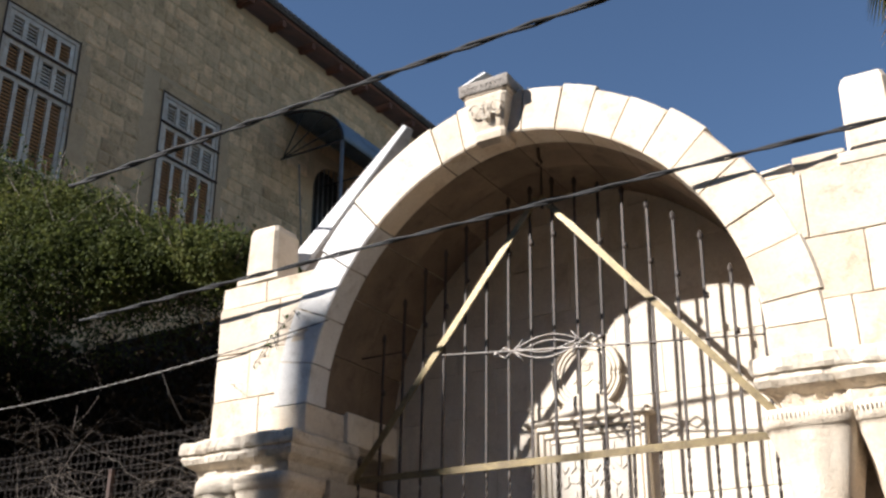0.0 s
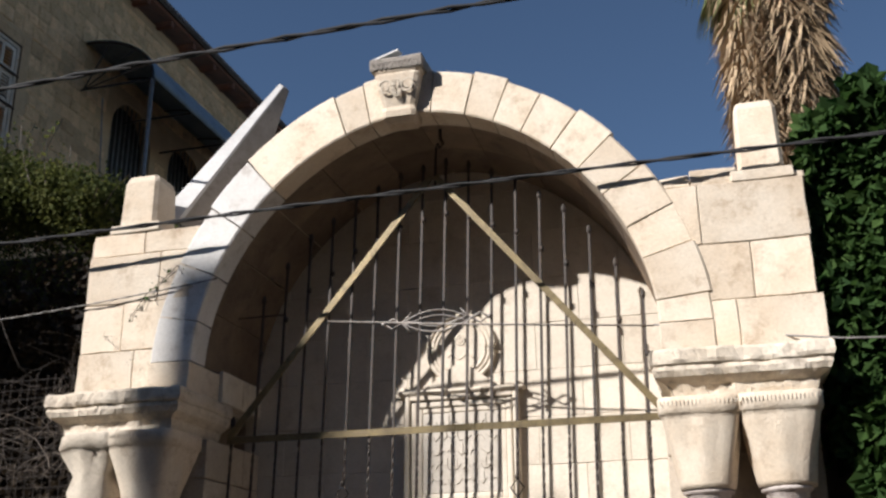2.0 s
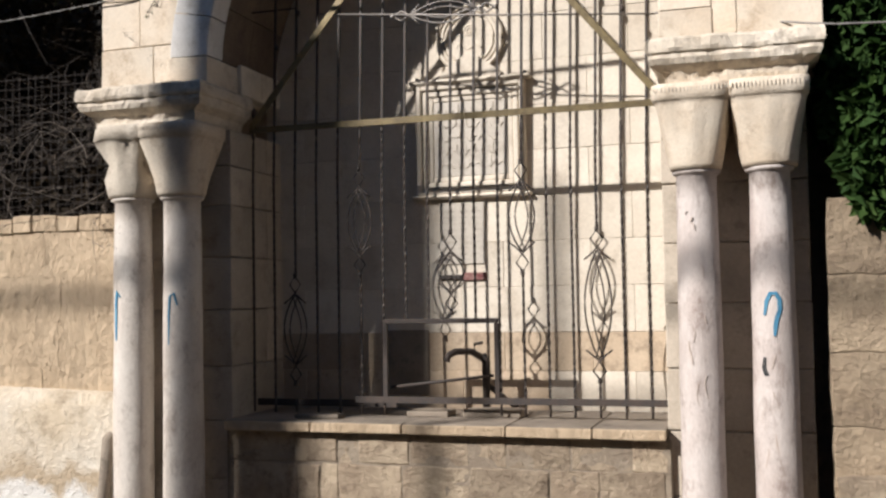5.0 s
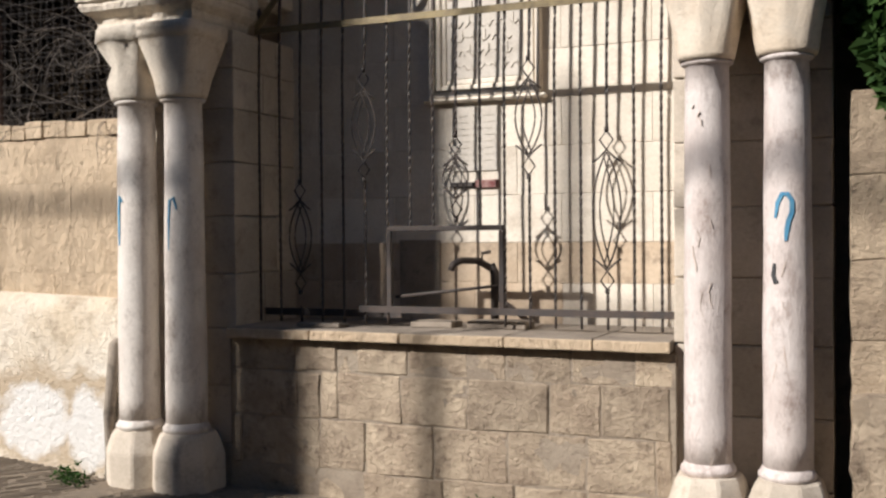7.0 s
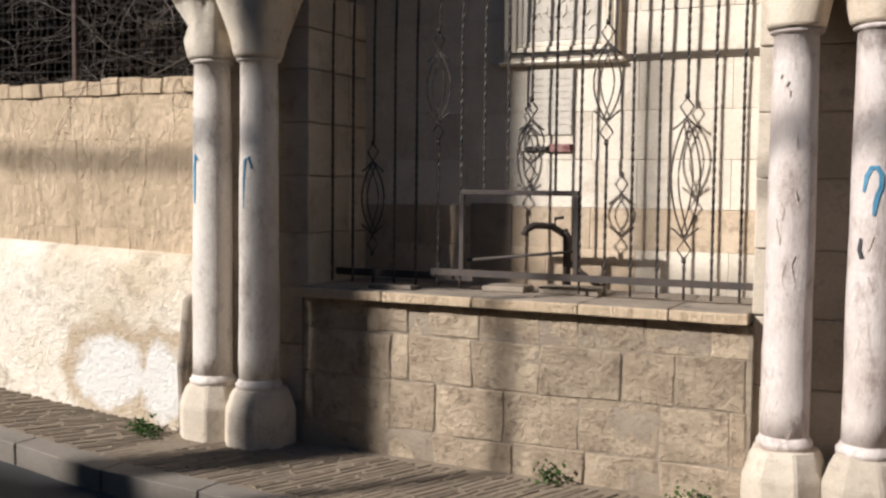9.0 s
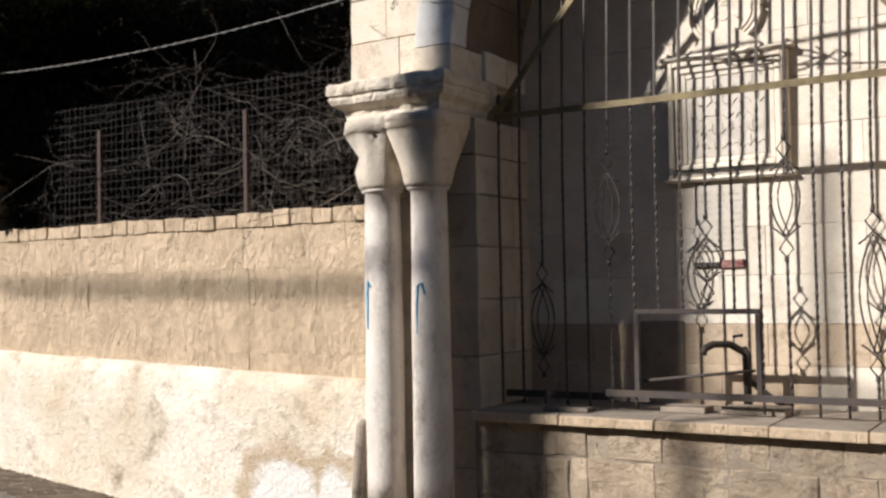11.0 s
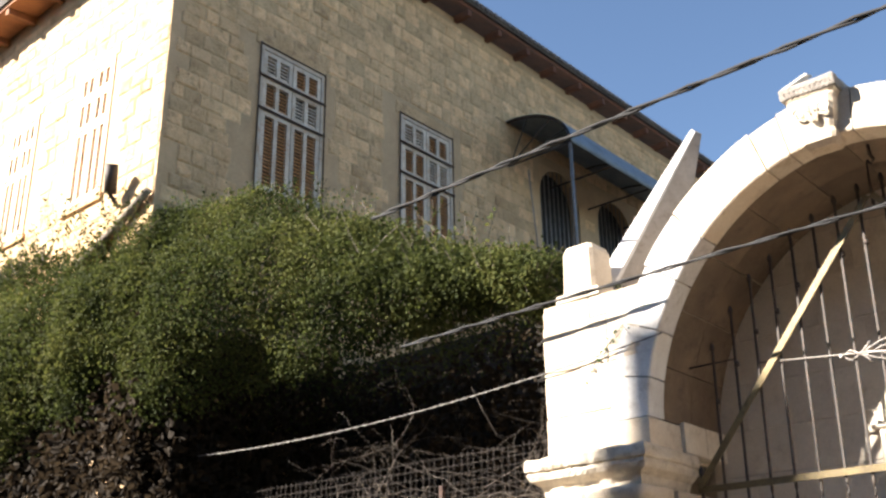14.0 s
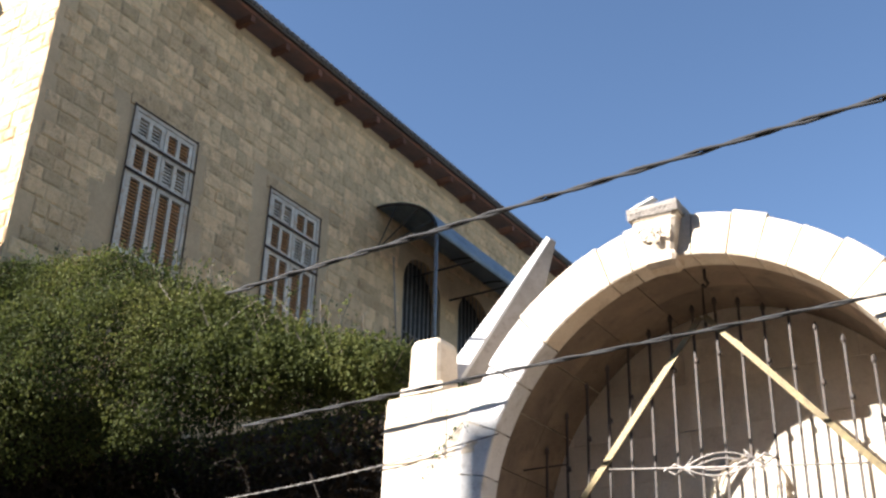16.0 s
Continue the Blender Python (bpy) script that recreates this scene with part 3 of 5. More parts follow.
# columns: octagonal foot, moulded base, shaft, tapering capital
def column(cx, cy, z_foot, label, broken=False, r=0.128, stone=MARBLE):
    col = thing("column", label, "")
    col.parent = niche
    prof = [(r + 0.01, 0.2), (r + 0.018, 0.218), (r + 0.027, 0.23), (r + 0.026, 0.246), (r + 0.014, 0.26), (r + 0.004, 0.28)]
    lathe("base_moulding", prof, cx, cy, stone, col, wob=0.012)
    bm = bmesh.new()
    for z, k in ((z_foot, 1.0), (0.06, 1.0), (0.17, 0.83), (0.215, 0.72)):
        for dx, dy in ((-1, -0.45), (-0.45, -1), (0.45, -1), (1, -0.45), (1, 0.6), (0.6, 1), (-0.6, 1), (-1, 0.6)):
            v = Vector((cx + dx * k * 0.215, cy + dy * k * 0.215, z))
            bm.verts.new(v + noise.noise_vector(v * 4) * 0.025)
    bm.verts.ensure_lookup_table()
    for i in range(3):
        for j in range(8):
            bm.faces.new([bm.verts[i * 8 + j], bm.verts[i * 8 + (j + 1) % 8], bm.verts[i * 8 + 8 + (j + 1) % 8], bm.verts[i * 8 + 8 + j]])
    bm.faces.new([bm.verts[24 + j] for j in range(8)])
    bmesh.ops.bevel(bm, geom=list(bm.edges), offset=0.012, segments=1, affect="EDGES")
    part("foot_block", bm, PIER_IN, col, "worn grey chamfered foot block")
    sh = [(r + 0.002 - 0.014 * (i / 14) ** 2, 0.27 + 2.17 * i / 14) for i in range(15)] + [(r - 0.002, 2.445), (r + 0.012, 2.455), (r + 0.012, 2.47)]
    lathe("shaft", sh, cx, cy, stone, col, wob=0.005, n=32)
    # capital: round below, square above
    verts, faces, n = [], [], 32
    levels = [(2.472, r + 0.022, 0), (2.5, r + 0.03, 0.05), (2.6, r + 0.042, 0.2), (2.72, r + 0.066, 0.5), (2.84, r + 0.085, 0.85), (2.87, r + 0.088, 1), (2.875, r + 0.098, 1), (2.955, r + 0.1, 1), (2.966, r + 0.09, 1)]
    for z, h, sq in levels:
        for j in range(n):
            t = 2 * math.pi * (j + 0.5) / n
            c, s = math.cos(t), math.sin(t)
            k = h / max(abs(c), abs(s)) * sq + h * (1 - sq)
            v = Vector((cx + k * c, cy + k * s, z))
            rib = 0.006 * math.cos(t * 8) * (1 if 2.5 < z < 2.86 else 0)
            v += Vector((c, s, 0)) * (rib + 0.012 * noise.noise(v * 6))
            if broken and z > 2.6:
                cutn = max(0, noise.noise(Vector((t * 1.2, z * 5, 3.3))) + 0.15) * 0.13
                v -= Vector((c, s, 0.2)) * cutn
            verts.append(v)
    for i in range(len(levels) - 1):
        for j in range(n):
            faces.append((i * n + j, i * n + (j + 1) % n, i * n + n + (j + 1) % n, i * n + n + j))
    faces += [tuple(range(n - 1, -1, -1)), tuple((len(levels) - 1) * n + j for j in range(n))]
    mesh_ob("capital", verts, faces, CARVED if broken else LIME, col, "broken weathered capital" if broken else "carved basket capital", smooth=True)
    if not broken:
        dent = [tube_data([(cx - r - 0.085 + i * 0.0215, cy - r - 0.103, 2.915), (cx - r - 0.085 + i * 0.0215, cy - r - 0.103, 2.94)], 0.0045, 4) for i in range(20)]
        tagged(many("dentil_band", dent, CARVED, col), kind="stuff")
    return col


CY = 0.045
column(-2.16, CY, -0.26, "worn marble column with a broken capital", broken=True, r=0.138)
column(-1.765, CY, -0.26, "worn marble column, blue paint traces, beside the niche", r=0.138)
c3 = column(1.72, CY, -0.34, "scratched pinkish marble column beside the grille", stone=MARBLE_P)
c4 = column(2.14, CY, -0.34, "marble column with blue and black spray marks", stone=MARBLE_P)


def on_shaft(cx, deg, z, r=0.131):
    t = radians(deg)
    return (cx + r * math.cos(t), CY + r * math.sin(t), z)


def daub(cx, marks, w, material, parent, label):
    """One painted stroke lying on a shaft."""
    K = 0.0023
    n = len(marks)
    ra = 0.1305 if cx > 0 else 0.1405
    verts, faces = [], []
    for i, (d, z) in enumerate(marks):
        (d0, z0), (d1, z1) = marks[max(0, i - 1)], marks[min(n - 1, i + 1)]
        L = max(1e-4, math.hypot((d1 - d0) * K, z1 - z0))
        nx, nz = -(z1 - z0) / L, (d1 - d0) * K / L
        ww = w * (0.55 if i in (0, n - 1) else 1.0)
        for sg in (1, -1):
            for r in (ra, 0.115):
                verts.append(on_shaft(cx, d + sg * nx * ww / K, z + sg * nz * ww, r))
    for i in range(n - 1):
        o = i * 4
        faces += [(o, o + 2, o + 6, o + 4), (o + 1, o + 5, o + 7, o + 3), (o, o + 4, o + 5, o + 1), (o + 2, o + 3, o + 7, o + 6)]
    faces += [(0, 1, 3, 2), (4 * n - 4, 4 * n - 2, 4 * n - 1, 4 * n - 3)]
    mesh_ob("paint_mark", verts, faces, material, parent, label)


daub(2.14, [(246, 1.61), (252, 1.69), (262, 1.735), (275, 1.735), (284, 1.70), (284, 1.64), (276, 1.59), (272, 1.54), (270, 1.49)], 0.012, BLUEPAINT, c4, "blue curved spray mark")
SMUDGE = mat("brown_scuff", (0.38, 0.3, 0.25), (0.48, 0.4, 0.34), None, 14, 70, bump=0.2)
scuff = random.Random(8)
for cx, own, bands in ((1.72, c3, ((1.55, 2.25), (1.2, 1.7), (0.2, 0.9))), (2.14, c4, ((0.85, 1.45), (0.85, 1.3), (0.05, 0.6)))):
    for lo, hi in bands:
        for k in range(4):
            d, z = scuff.uniform(232, 296), scuff.uniform(lo, hi)
            marks = [(d, z)]
            for j in range(scuff.randint(1, 3)):
                d, z = d + scuff.uniform(-9, 9), z - scuff.uniform(0.015, 0.06)
                marks.append((d, z))
            daub(cx, marks, scuff.uniform(0.0015, 0.005), SMUDGE, own, "brown scuff mark")
daub(2.14, [(243, 1.37), (240, 1.31), (246, 1.27), (252, 1.275)], 0.013, BLACKPAINT, c4, "black spray mark")
daub(-2.16, [(262, 1.78), (250, 1.82), (246, 1.74), (246, 1.6), (247, 1.48)], 0.011, BLUEPAINT, niche.children[-4], "blue spray stroke")
daub(-1.765, [(285, 1.72), (275, 1.8), (262, 1.78), (258, 1.65), (258, 1.45)], 0.008, BLUEPAINT, niche.children[-3], "faint blue spray stroke")

# piers behind the columns, with the side walls of the niche
for s in (-1, 1):
    pier = thing("pier", "plain limestone pier and side wall", "")
    pier.parent = niche
    a, b = sorted((s * 1.56, s * 2.34))
    box("pier_body", a, b, 0.27, 1.3, -0.4, 2.97, MORTAR, pier)
    zz = [-0.4, 0.1, 0.5, 0.9, 1.28, 1.68, 2.05, 2.42, 2.7, 2.962]
    for i, (z0, z1) in enumerate(zip(zz, zz[1:])):
        for y0, y1 in ((0.25, 0.62), (0.62, YB + 0.05)) if i % 2 else ((0.25, 0.8), (0.8, YB + 0.05)):
            p, q = sorted((s * 1.50, s * (2.36 if y0 < 0.3 else 1.6)))
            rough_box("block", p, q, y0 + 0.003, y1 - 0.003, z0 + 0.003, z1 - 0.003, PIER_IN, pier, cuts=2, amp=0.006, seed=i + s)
    # side wall above the cornice up to the springing
    for y0, y1 in ((0.43, 0.75), (0.755, YB + 0.05)):
        p, q = sorted((s * 1.505, s * 1.62))
        rough_box("block", p, q, y0, y1, 3.24, AZ + 0.02, LIME_IN, pier, cuts=2, amp=0.005)
    p, q = sorted((s * 1.53, s * 1.842))
    rough_box("block", p, q, -0.012, 0.425, 3.238, AZ - 0.004, LIME, pier, cuts=3, amp=0.004)

# back wall of dressed blocks
BAND = mat("tan_course_stone", (0.52, 0.415, 0.3), (0.42, 0.32, 0.22), (0.2, 0.15, 0.105), 3.0, 50, bump=0.5, dist=0.012, stain=0.45)
back = thing("back_wall", "", "")
back.parent = niche
box("wall_core", -1.6, 1.6, YB + 0.06, YB + 0.3, -0.4, 4.2, LIME_D, back)
box("wall_core", -1.0, 1.0, YB + 0.06, YB + 0.3, 4.2, 4.9, LIME_D, back)
zz = [0.8, 1.2, 1.48, 1.81, 2.14, 2.47, 2.8, 3.13, 3.46, 3.8, 4.14, 4.5, 4.84, 5.15]
for i, (z0, z1) in enumerate(zip(zz, zz[1:])):
    xs = [-1.62, -0.98, -0.35, 0.28, 0.92, 1.62] if i % 2 else [-1.62, -1.3, -0.66, -0.04, 0.6, 1.22, 1.62]
    lim = 1.62 if z1 < 3.6 else 1.70 * math.sqrt(max(0.01, 1 - ((z0 - AZ + 0.12) / 1.8) ** 2))
    xs = sorted({max(-lim, min(lim, q)) for q in xs})
    for xa, xb in zip(xs, xs[1:]):
        if xb - xa < 0.05:
            continue
        rough_box("block", xa + 0.001, xb - 0.001, YB + random.uniform(-0.002, 0.002), YB + 0.1, z0 + 0.001, z1 - 0.001, BAND if i == 1 or (i == 0 and xa < 0.2) else LIME_IN, back, cuts=2, amp=0.003, seed=i, bev=0.0025)

# medallion, framed relief panel and tablets on the back wall
med = thing("medallion", "round carved stone medallion on the back wall", "")
med.parent = niche
MX, MZ = 0.06, 3.65
for r, rr in ((0.245, 0.017), (0.212, 0.013), (0.182, 0.012)):
    tube("ring", [(MX + r * math.cos(a), YB - 0.026, MZ + r * math.sin(a)) for a in [i * math.pi / 24 for i in range(48)]], rr, LIME_IN, med, n=8, closed=True)
bm = bmesh.new()
bmesh.ops.create_cone(bm, cap_ends=True, segments=48, radius1=0.25, radius2=0.245, depth=0.05)
bmesh.ops.rotate(bm, verts=bm.verts, matrix=Matrix.Rotation(radians(90), 3, "X"))
bmesh.ops.translate(bm, verts=bm.verts, vec=(MX, YB - 0.002, MZ))
part("disc", bm, LIME_IN, med)
tube("rosette", [(MX + (0.05 - 0.0016 * k) * math.cos(k * 0.5), YB - 0.026, MZ + 0.06 + (0.05 - 0.0016 * k) * math.sin(k * 0.5)) for k in range(27)], 0.008, LIME_IN, med, n=5)
tube("scroll_tail", [(MX - 0.1 + 0.2 * k / 12, YB - 0.026, MZ - 0.06 + 0.02 * math.sin(k * 0.9)) for k in range(13)], 0.007, LIME_IN, med, n=5)
# curved crest linking medallion and panel
crest_v, crest_f = [], []
for i in range(21):
    u = -1 + i / 10
    top = 3.33 + 0.2 * math.exp(-((abs(u) - 0.0) / 0.5) ** 2) + 0.05 * max(0, abs(u) - 0.75) * 4
    x = MX + u * 0.42
    crest_v += [(x, YB - 0.05, 3.33), (x, YB - 0.05, top), (x, YB + 0.02, top), (x, YB + 0.02, 3.33)]
for i in range(20):
    for j in range(4):
        crest_f.append((i * 4 + j, i * 4 + (j + 1) % 4, i * 4 + 4 + (j + 1) % 4, i * 4 + 4 + j))
crest_f += [(3, 2, 1, 0), (80, 81, 82, 83)]
mesh_ob("crest", crest_v, crest_f, LIME_IN, med)

panel = thing("relief_panel", "framed limestone panel with worn carved inscription", "")
panel.parent = niche
PX0, PX1, PZ0, PZ1 = -0.36, 0.47, 2.5, 3.32
for k, (w, d) in enumerate(((0.0, 0.055), (0.05, 0.04), (0.09, 0.026))):
    a, b, c, e = PX0 + w, PX1 - w, PZ0 + w, PZ1 - w
    for nm, q in (("frame_side", (a, a + 0.04, c, e)), ("frame_side", (b - 0.04, b, c, e)), ("frame_rail", (a + 0.04, b - 0.04, e - 0.04, e)), ("frame_rail", (a + 0.04, b - 0.04, c, c + 0.04))):
        box(nm, q[0], q[1], YB - d, YB + 0.02, q[2], q[3], LIME_IN, panel, bevel=0.008)
box("cap_moulding", PX0 - 0.05, PX1 + 0.05, YB - 0.075, YB + 0.02, PZ1, PZ1 + 0.035, LIME_IN, panel, bevel=0.015)
box("sill_moulding", PX0 - 0.04, PX1 + 0.04, YB - 0.062, YB + 0.02, PZ0 - 0.032, PZ0, LIME_IN, panel, bevel=0.015)
box("field", PX0 + 0.13, PX1 - 0.13, YB - 0.02, YB + 0.03, PZ0 + 0.13, PZ1 - 0.13, INSCR, panel)
glyph = []
for r in range(5):
    x = PX0 + 0.16
    z = PZ1 - 0.21 - r * 0.1
    while x < PX1 - 0.2:
        L = random.uniform(0.03, 0.08)
        glyph.append(tube_data([(x + L * u, YB - 0.022, z + 0.022 * math.sin(u * 5 + r + x * 30)) for u in (0, 0.33, 0.66, 1)], 0.0055, 4))
        if random.random() < 0.6:
            glyph.append(tube_data([(x + L * 0.5, YB - 0.022, z), (x + L * 0.5, YB - 0.022, z + 0.06)], 0.005, 4))
        x += L + 0.015
tagged(many("carving", glyph, INSCR, panel, "worn carved strokes"), kind="stuff")
tablet = thing("tablet", "pale inscribed stone tablet on the back wall", "")
tablet.parent = niche
box("tablet_body", -0.2, 0.15, YB - 0.012, YB + 0.03, 1.98, 2.44, INSCR, tablet)
for r in range(8):
    for x0, x1 in ((-0.17, -0.07), (-0.05, 0.02), (0.035, 0.12)):
        box("text_bar", x0 + random.uniform(0, 0.02), x1 - random.uniform(0, 0.02), YB - 0.015, YB, 2.37 - r * 0.045, 2.377 - r * 0.045, INK, tablet, bevel=0)
box("strip_sign", -0.03, 0.15, YB - 0.02, YB + 0.02, 1.86, 1.92, REDSTRIP, niche, "dark red strip label on the wall")
# Dark left half of the strip label, made as its own box.
box("strip_bracket", -0.21, -0.03, YB - 0.026, YB + 0.02, 1.87, 1.905, IRON, niche, "dark iron bracket on the wall")
# Flat dark panel drawn in place of a recess lying in shade.
box("niche_recess", -0.62, -0.3, YB - 0.012, YB + 0.02, 1.02, 1.5, COPE, niche, "stained metal service cover")

# ---- low front wall, coping and ledge ----
basewall = thing("parapet", "low rough stone parapet with flat coping slabs", "wall")
YF = 0.2
box("parapet_core", -1.52, 1.52, YF + 0.003, YF + 0.4, -0.4, 0.84, MORTAR_D, basewall)
ROWS = ((-0.4, 0.0, [-1.5, -0.83, -0.5, 0.065, 0.53, 1.0, 1.5]), (0.0, 0.33, [-1.5, -1.42, -0.82, -0.48, 0.0, 0.495, 0.99, 1.4, 1.5]),
        (0.33, 0.64, [-1.5, -0.98, -0.81, -0.68, -0.225, 0.235, 0.76, 1.08, 1.48]), (0.64, 0.845, [-1.5, -1.0, -0.68, -0.535, -0.17, 0.235, 0.49, 0.9, 1.28, 1.5]))
for i, (z0, z1, xs) in enumerate(ROWS):
    for xa, xb in zip(xs, xs[1:]):
        dz = random.uniform(-0.006, 0.006)
        rough_box("stone", xa + 0.003, xb - 0.003, YF + random.uniform(-0.009, 0.002), YF + 0.12, z0 + 0.003 + dz, z1 - 0.003 + dz, RUBBLE, basewall, cuts=5, amp=0.011, bev=0.008, seed=xa * 7 + i)
for xa, xb in zip([-1.5, -0.85, -0.2, 0.5, 1.05], [-0.85, -0.2, 0.5, 1.05, 1.5]):
    rough_box("coping_slab", xa + 0.003, xb - 0.003, YF - 0.06, YB, 0.85, 0.92, COPE, basewall, cuts=3, amp=0.006, seed=xa)
for x0, x1, y0, y1, h in ((-1.05, -0.72, 0.3, 0.45, 0.03), (-0.3, 0.0, 0.52, 0.72, 0.04), (0.1, 0.5, 0.55, 0.75, 0.05)):
    tagged(rough_box("loose_slab", x0, x1, y0, y1, 0.919, 0.92 + h, COPE, None, cuts=2, amp=0.006), "loose grey stone slab lying on the ledge", "slab", "loose slabs on the ledge")

# Paler strip on the coping front, for the sun it catches.
for xa, xb in zip([-1.5, -0.85, -0.2, 0.5, 1.05], [-0.85, -0.2, 0.5, 1.05, 1.5]):
    rough_box("coping_edge", xa + 0.004, xb - 0.004, YF - 0.078, YF - 0.05, 0.852, 0.915, PLASTER, basewall, cuts=2, amp=0.005, seed=xa + 3)

# tap inside the niche
tap = thing("water_tap", "dark metal water tap with a curved spout", "tap")
tube("riser", [(0.2, 0.8, 0.91), (0.2, 0.8, 1.28), (0.18, 0.78, 1.33)], 0.03, IRON, tap, n=10)
tube("spout", [(0.18, 0.78, 1.31), (0.12, 0.7, 1.36), (0.04, 0.6, 1.365), (0.0, 0.55, 1.34), (-0.01, 0.54, 1.3)], 0.024, IRON, tap, n=10)
tube("handle", [(0.14, 0.72, 1.36), (0.14, 0.72, 1.41), (0.2, 0.72, 1.42)], 0.012, STEEL, tap, n=8)
tube("supply_pipe", [(0.2, 0.82, 1.12), (0.33, 0.9, 1.0), (0.4, 0.98, 0.925)], 0.02, IRON, tap, n=8)

# ---- iron grille ----
grille = thing("iron_grille", "dark wrought-iron grille with gilt-painted straps and scrolls", "grille")
YG = 0.5


TIPS = (3.1, 3.96, 4.2, 4.4, 4.51, 4.66, 4.72, 4.8, 4.84, 4.87, 4.83, 4.75, 4.68, 4.54, 4.42, 4.25, 4.0, 3.77)


def lean(x, z):
    """The bars lean slightly over their height."""
    return x + 0.024 * max(0.0, z - 2.6)


def flat(name, p, q, w, d, material, label=""):
    """A flat strap between two points of the grille's plane."""
    p, q = Vector(p), Vector(q)
    u = (q - p).normalized()
    v = Vector((-u.z, 0, u.x)) * (w / 2)
    y = Vector((0, d / 2, 0))
    vs = [p + v - y, p - v - y, p - v + y, p + v + y, q + v - y, q - v - y, q - v + y, q + v + y]
    return mesh_ob(name, vs, [(0, 1, 2, 3), (7, 6, 5, 4), (0, 4, 5, 1), (1, 5, 6, 2), (2, 6, 7, 3), (3, 7, 4, 0)], material, grille, label)


def rod(x, z0, z1, r=0.0085):
    """A square bar, twisted in its lower half."""
    pts_n = max(3, int((z1 - z0) / 0.035))
    verts, faces = [], []
    for i in range(pts_n + 1):
        z = z0 + (z1 - z0) * i / pts_n
        a = i * 0.9 if z < 2.9 else 0.7
        for j in range(4):
            t = a + j * math.pi / 2
            verts.append((lean(x, z) + r * 1.3 * math.cos(t), YG + r * 1.3 * math.sin(t), z))
    for i in range(pts_n):
        for j in range(4):
            faces.append((i * 4 + j, i * 4 + (j + 1) % 4, i * 4 + 4 + (j + 1) % 4, i * 4 + 4 + j))
    faces += [(3, 2, 1, 0), tuple(pts_n * 4 + j for j in range(4))]
    mesh_ob("bar", verts, faces, IRON, grille)


def spear(x, z1):
    x = lean(x, z1)
    v1, f1 = tube_data([(x, YG, z1 - 0.02), (x, YG, z1), (x, YG, z1 + 0.025), (x, YG, z1 + 0.05)], 0.011, 6)
    for k, s in enumerate((0.8, 1.7, 1.5, 0.3)):
        for j in range(6):
            c = Vector((x, YG, v1[k * 6 + j].z))
            v1[k * 6 + j] = c + (v1[k * 6 + j] - c) * s
    mesh_ob("spear_tip", v1, f1, IRON, grille)
    if z1 - 0.4 > 3.1:
        tube("collar", [(x, YG, z1 - 0.4), (x, YG, z1 - 0.365)], 0.017, IRON, grille, n=6)


def lens_scroll(x, z0, z1, w=0.088, horizontal=False, metal=IRON):
    """Two pairs of bowed bars between crossed arms, a diamond and a knob at either end."""
    s = thing("scroll", "", "")
    s.parent = grille
    H = z1 - z0
    k = 0.78 / H if not horizontal else 1.0
    mk = (lambda u, d: (z0 + H * u, YG - 0.014, x + d)) if horizontal else (lambda u, d: (x + d, YG - 0.012, z0 + H * u))
    for e in (0, 1):
        at = (lambda u: u * k) if e == 0 else (lambda u: 1 - u * k)
        for sg in (-1, 1):
            tube("crossed_arm", [mk(at(0.03), 0), mk(at(0.1), sg * 0.48 * w), mk(at(0.18), 0), mk(at(0.24), -sg * 0.55 * w), mk(at(0.275), -sg * 0.98 * w)], 0.0065, metal, s, n=5)
        tube("knob", [mk(at(0.0), 0), mk(at(0.015), 0), mk(at(0.035), 0)], 0.015, metal, s, n=6)
    a, b = 0.2 * k, 1 - 0.2 * k
    for sg in (-1, 1):
        tube("bow", [mk(a + (b - a) * u, sg * w * math.sin(math.pi * u) ** 0.8) for u in [j / 18 for j in range(19)]], 0.0065, metal, s, n=5)
        tube("inner_bow", [mk(a + (b - a) * (0.02 + 0.96 * u), sg * 0.5 * w * math.sin(math.pi * (1.3 * u - 0.15))) for u in [j / 14 for j in range(15)]], 0.0055, metal, s, n=5)


XB = [-1.455 + i * 0.167 for i in range(18)]
SCROLLS = {5: (1.9, 2.67), 12: (1.885, 2.665), 2: (1.13, 1.93), 9: (1.62, 2.2), 15: (1.165, 2.19)}
for i, x in enumerate(XB):
    bottom = 1.585 if 7 <= i <= 10 else 1.05
    if i in SCROLLS:
        z0, z1 = SCROLLS[i]
        if z0 - bottom > 0.09:
            rod(x, bottom, z0)
        rod(x, z1, TIPS[i])
        lens_scroll(x, z0, z1)
    else:
        rod(x, bottom, TIPS[i])
    spear(x, TIPS[i])
    if bottom < 1.2:
        tube("bar_foot", [(x, YG, 0.94), (x, YG, 1.05)], 0.009, IRON, grille, n=5)

lens_scroll(3.715, -0.36, 0.41, 0.075, horizontal=True, metal=STEEL)
flat("strap", (-1.47, YG - 0.02, 2.98), (1.53, YG - 0.02, 2.98), 0.045, 0.014, BRASS, "gilt-painted flat strap")
flat("strap", (-1.45, YG - 0.03, 3.0), (0.0, YG - 0.03, 4.77), 0.045, 0.014, BRASS, "gilt-painted diagonal strap")
flat("strap", (1.5, YG - 0.03, 3.0), (0.03, YG - 0.03, 4.77), 0.045, 0.014, BRASS, "gilt-painted diagonal strap")
flat("bottom_rail", (-0.66, YG - 0.02, 1.04), (1.5, YG - 0.02, 1.04), 0.045, 0.016, IRON)
flat("bottom_rail", (-1.48, YG + 0.1, 1.0), (-0.4, YG + 0.1, 1.0), 0.05, 0.016, IRON)
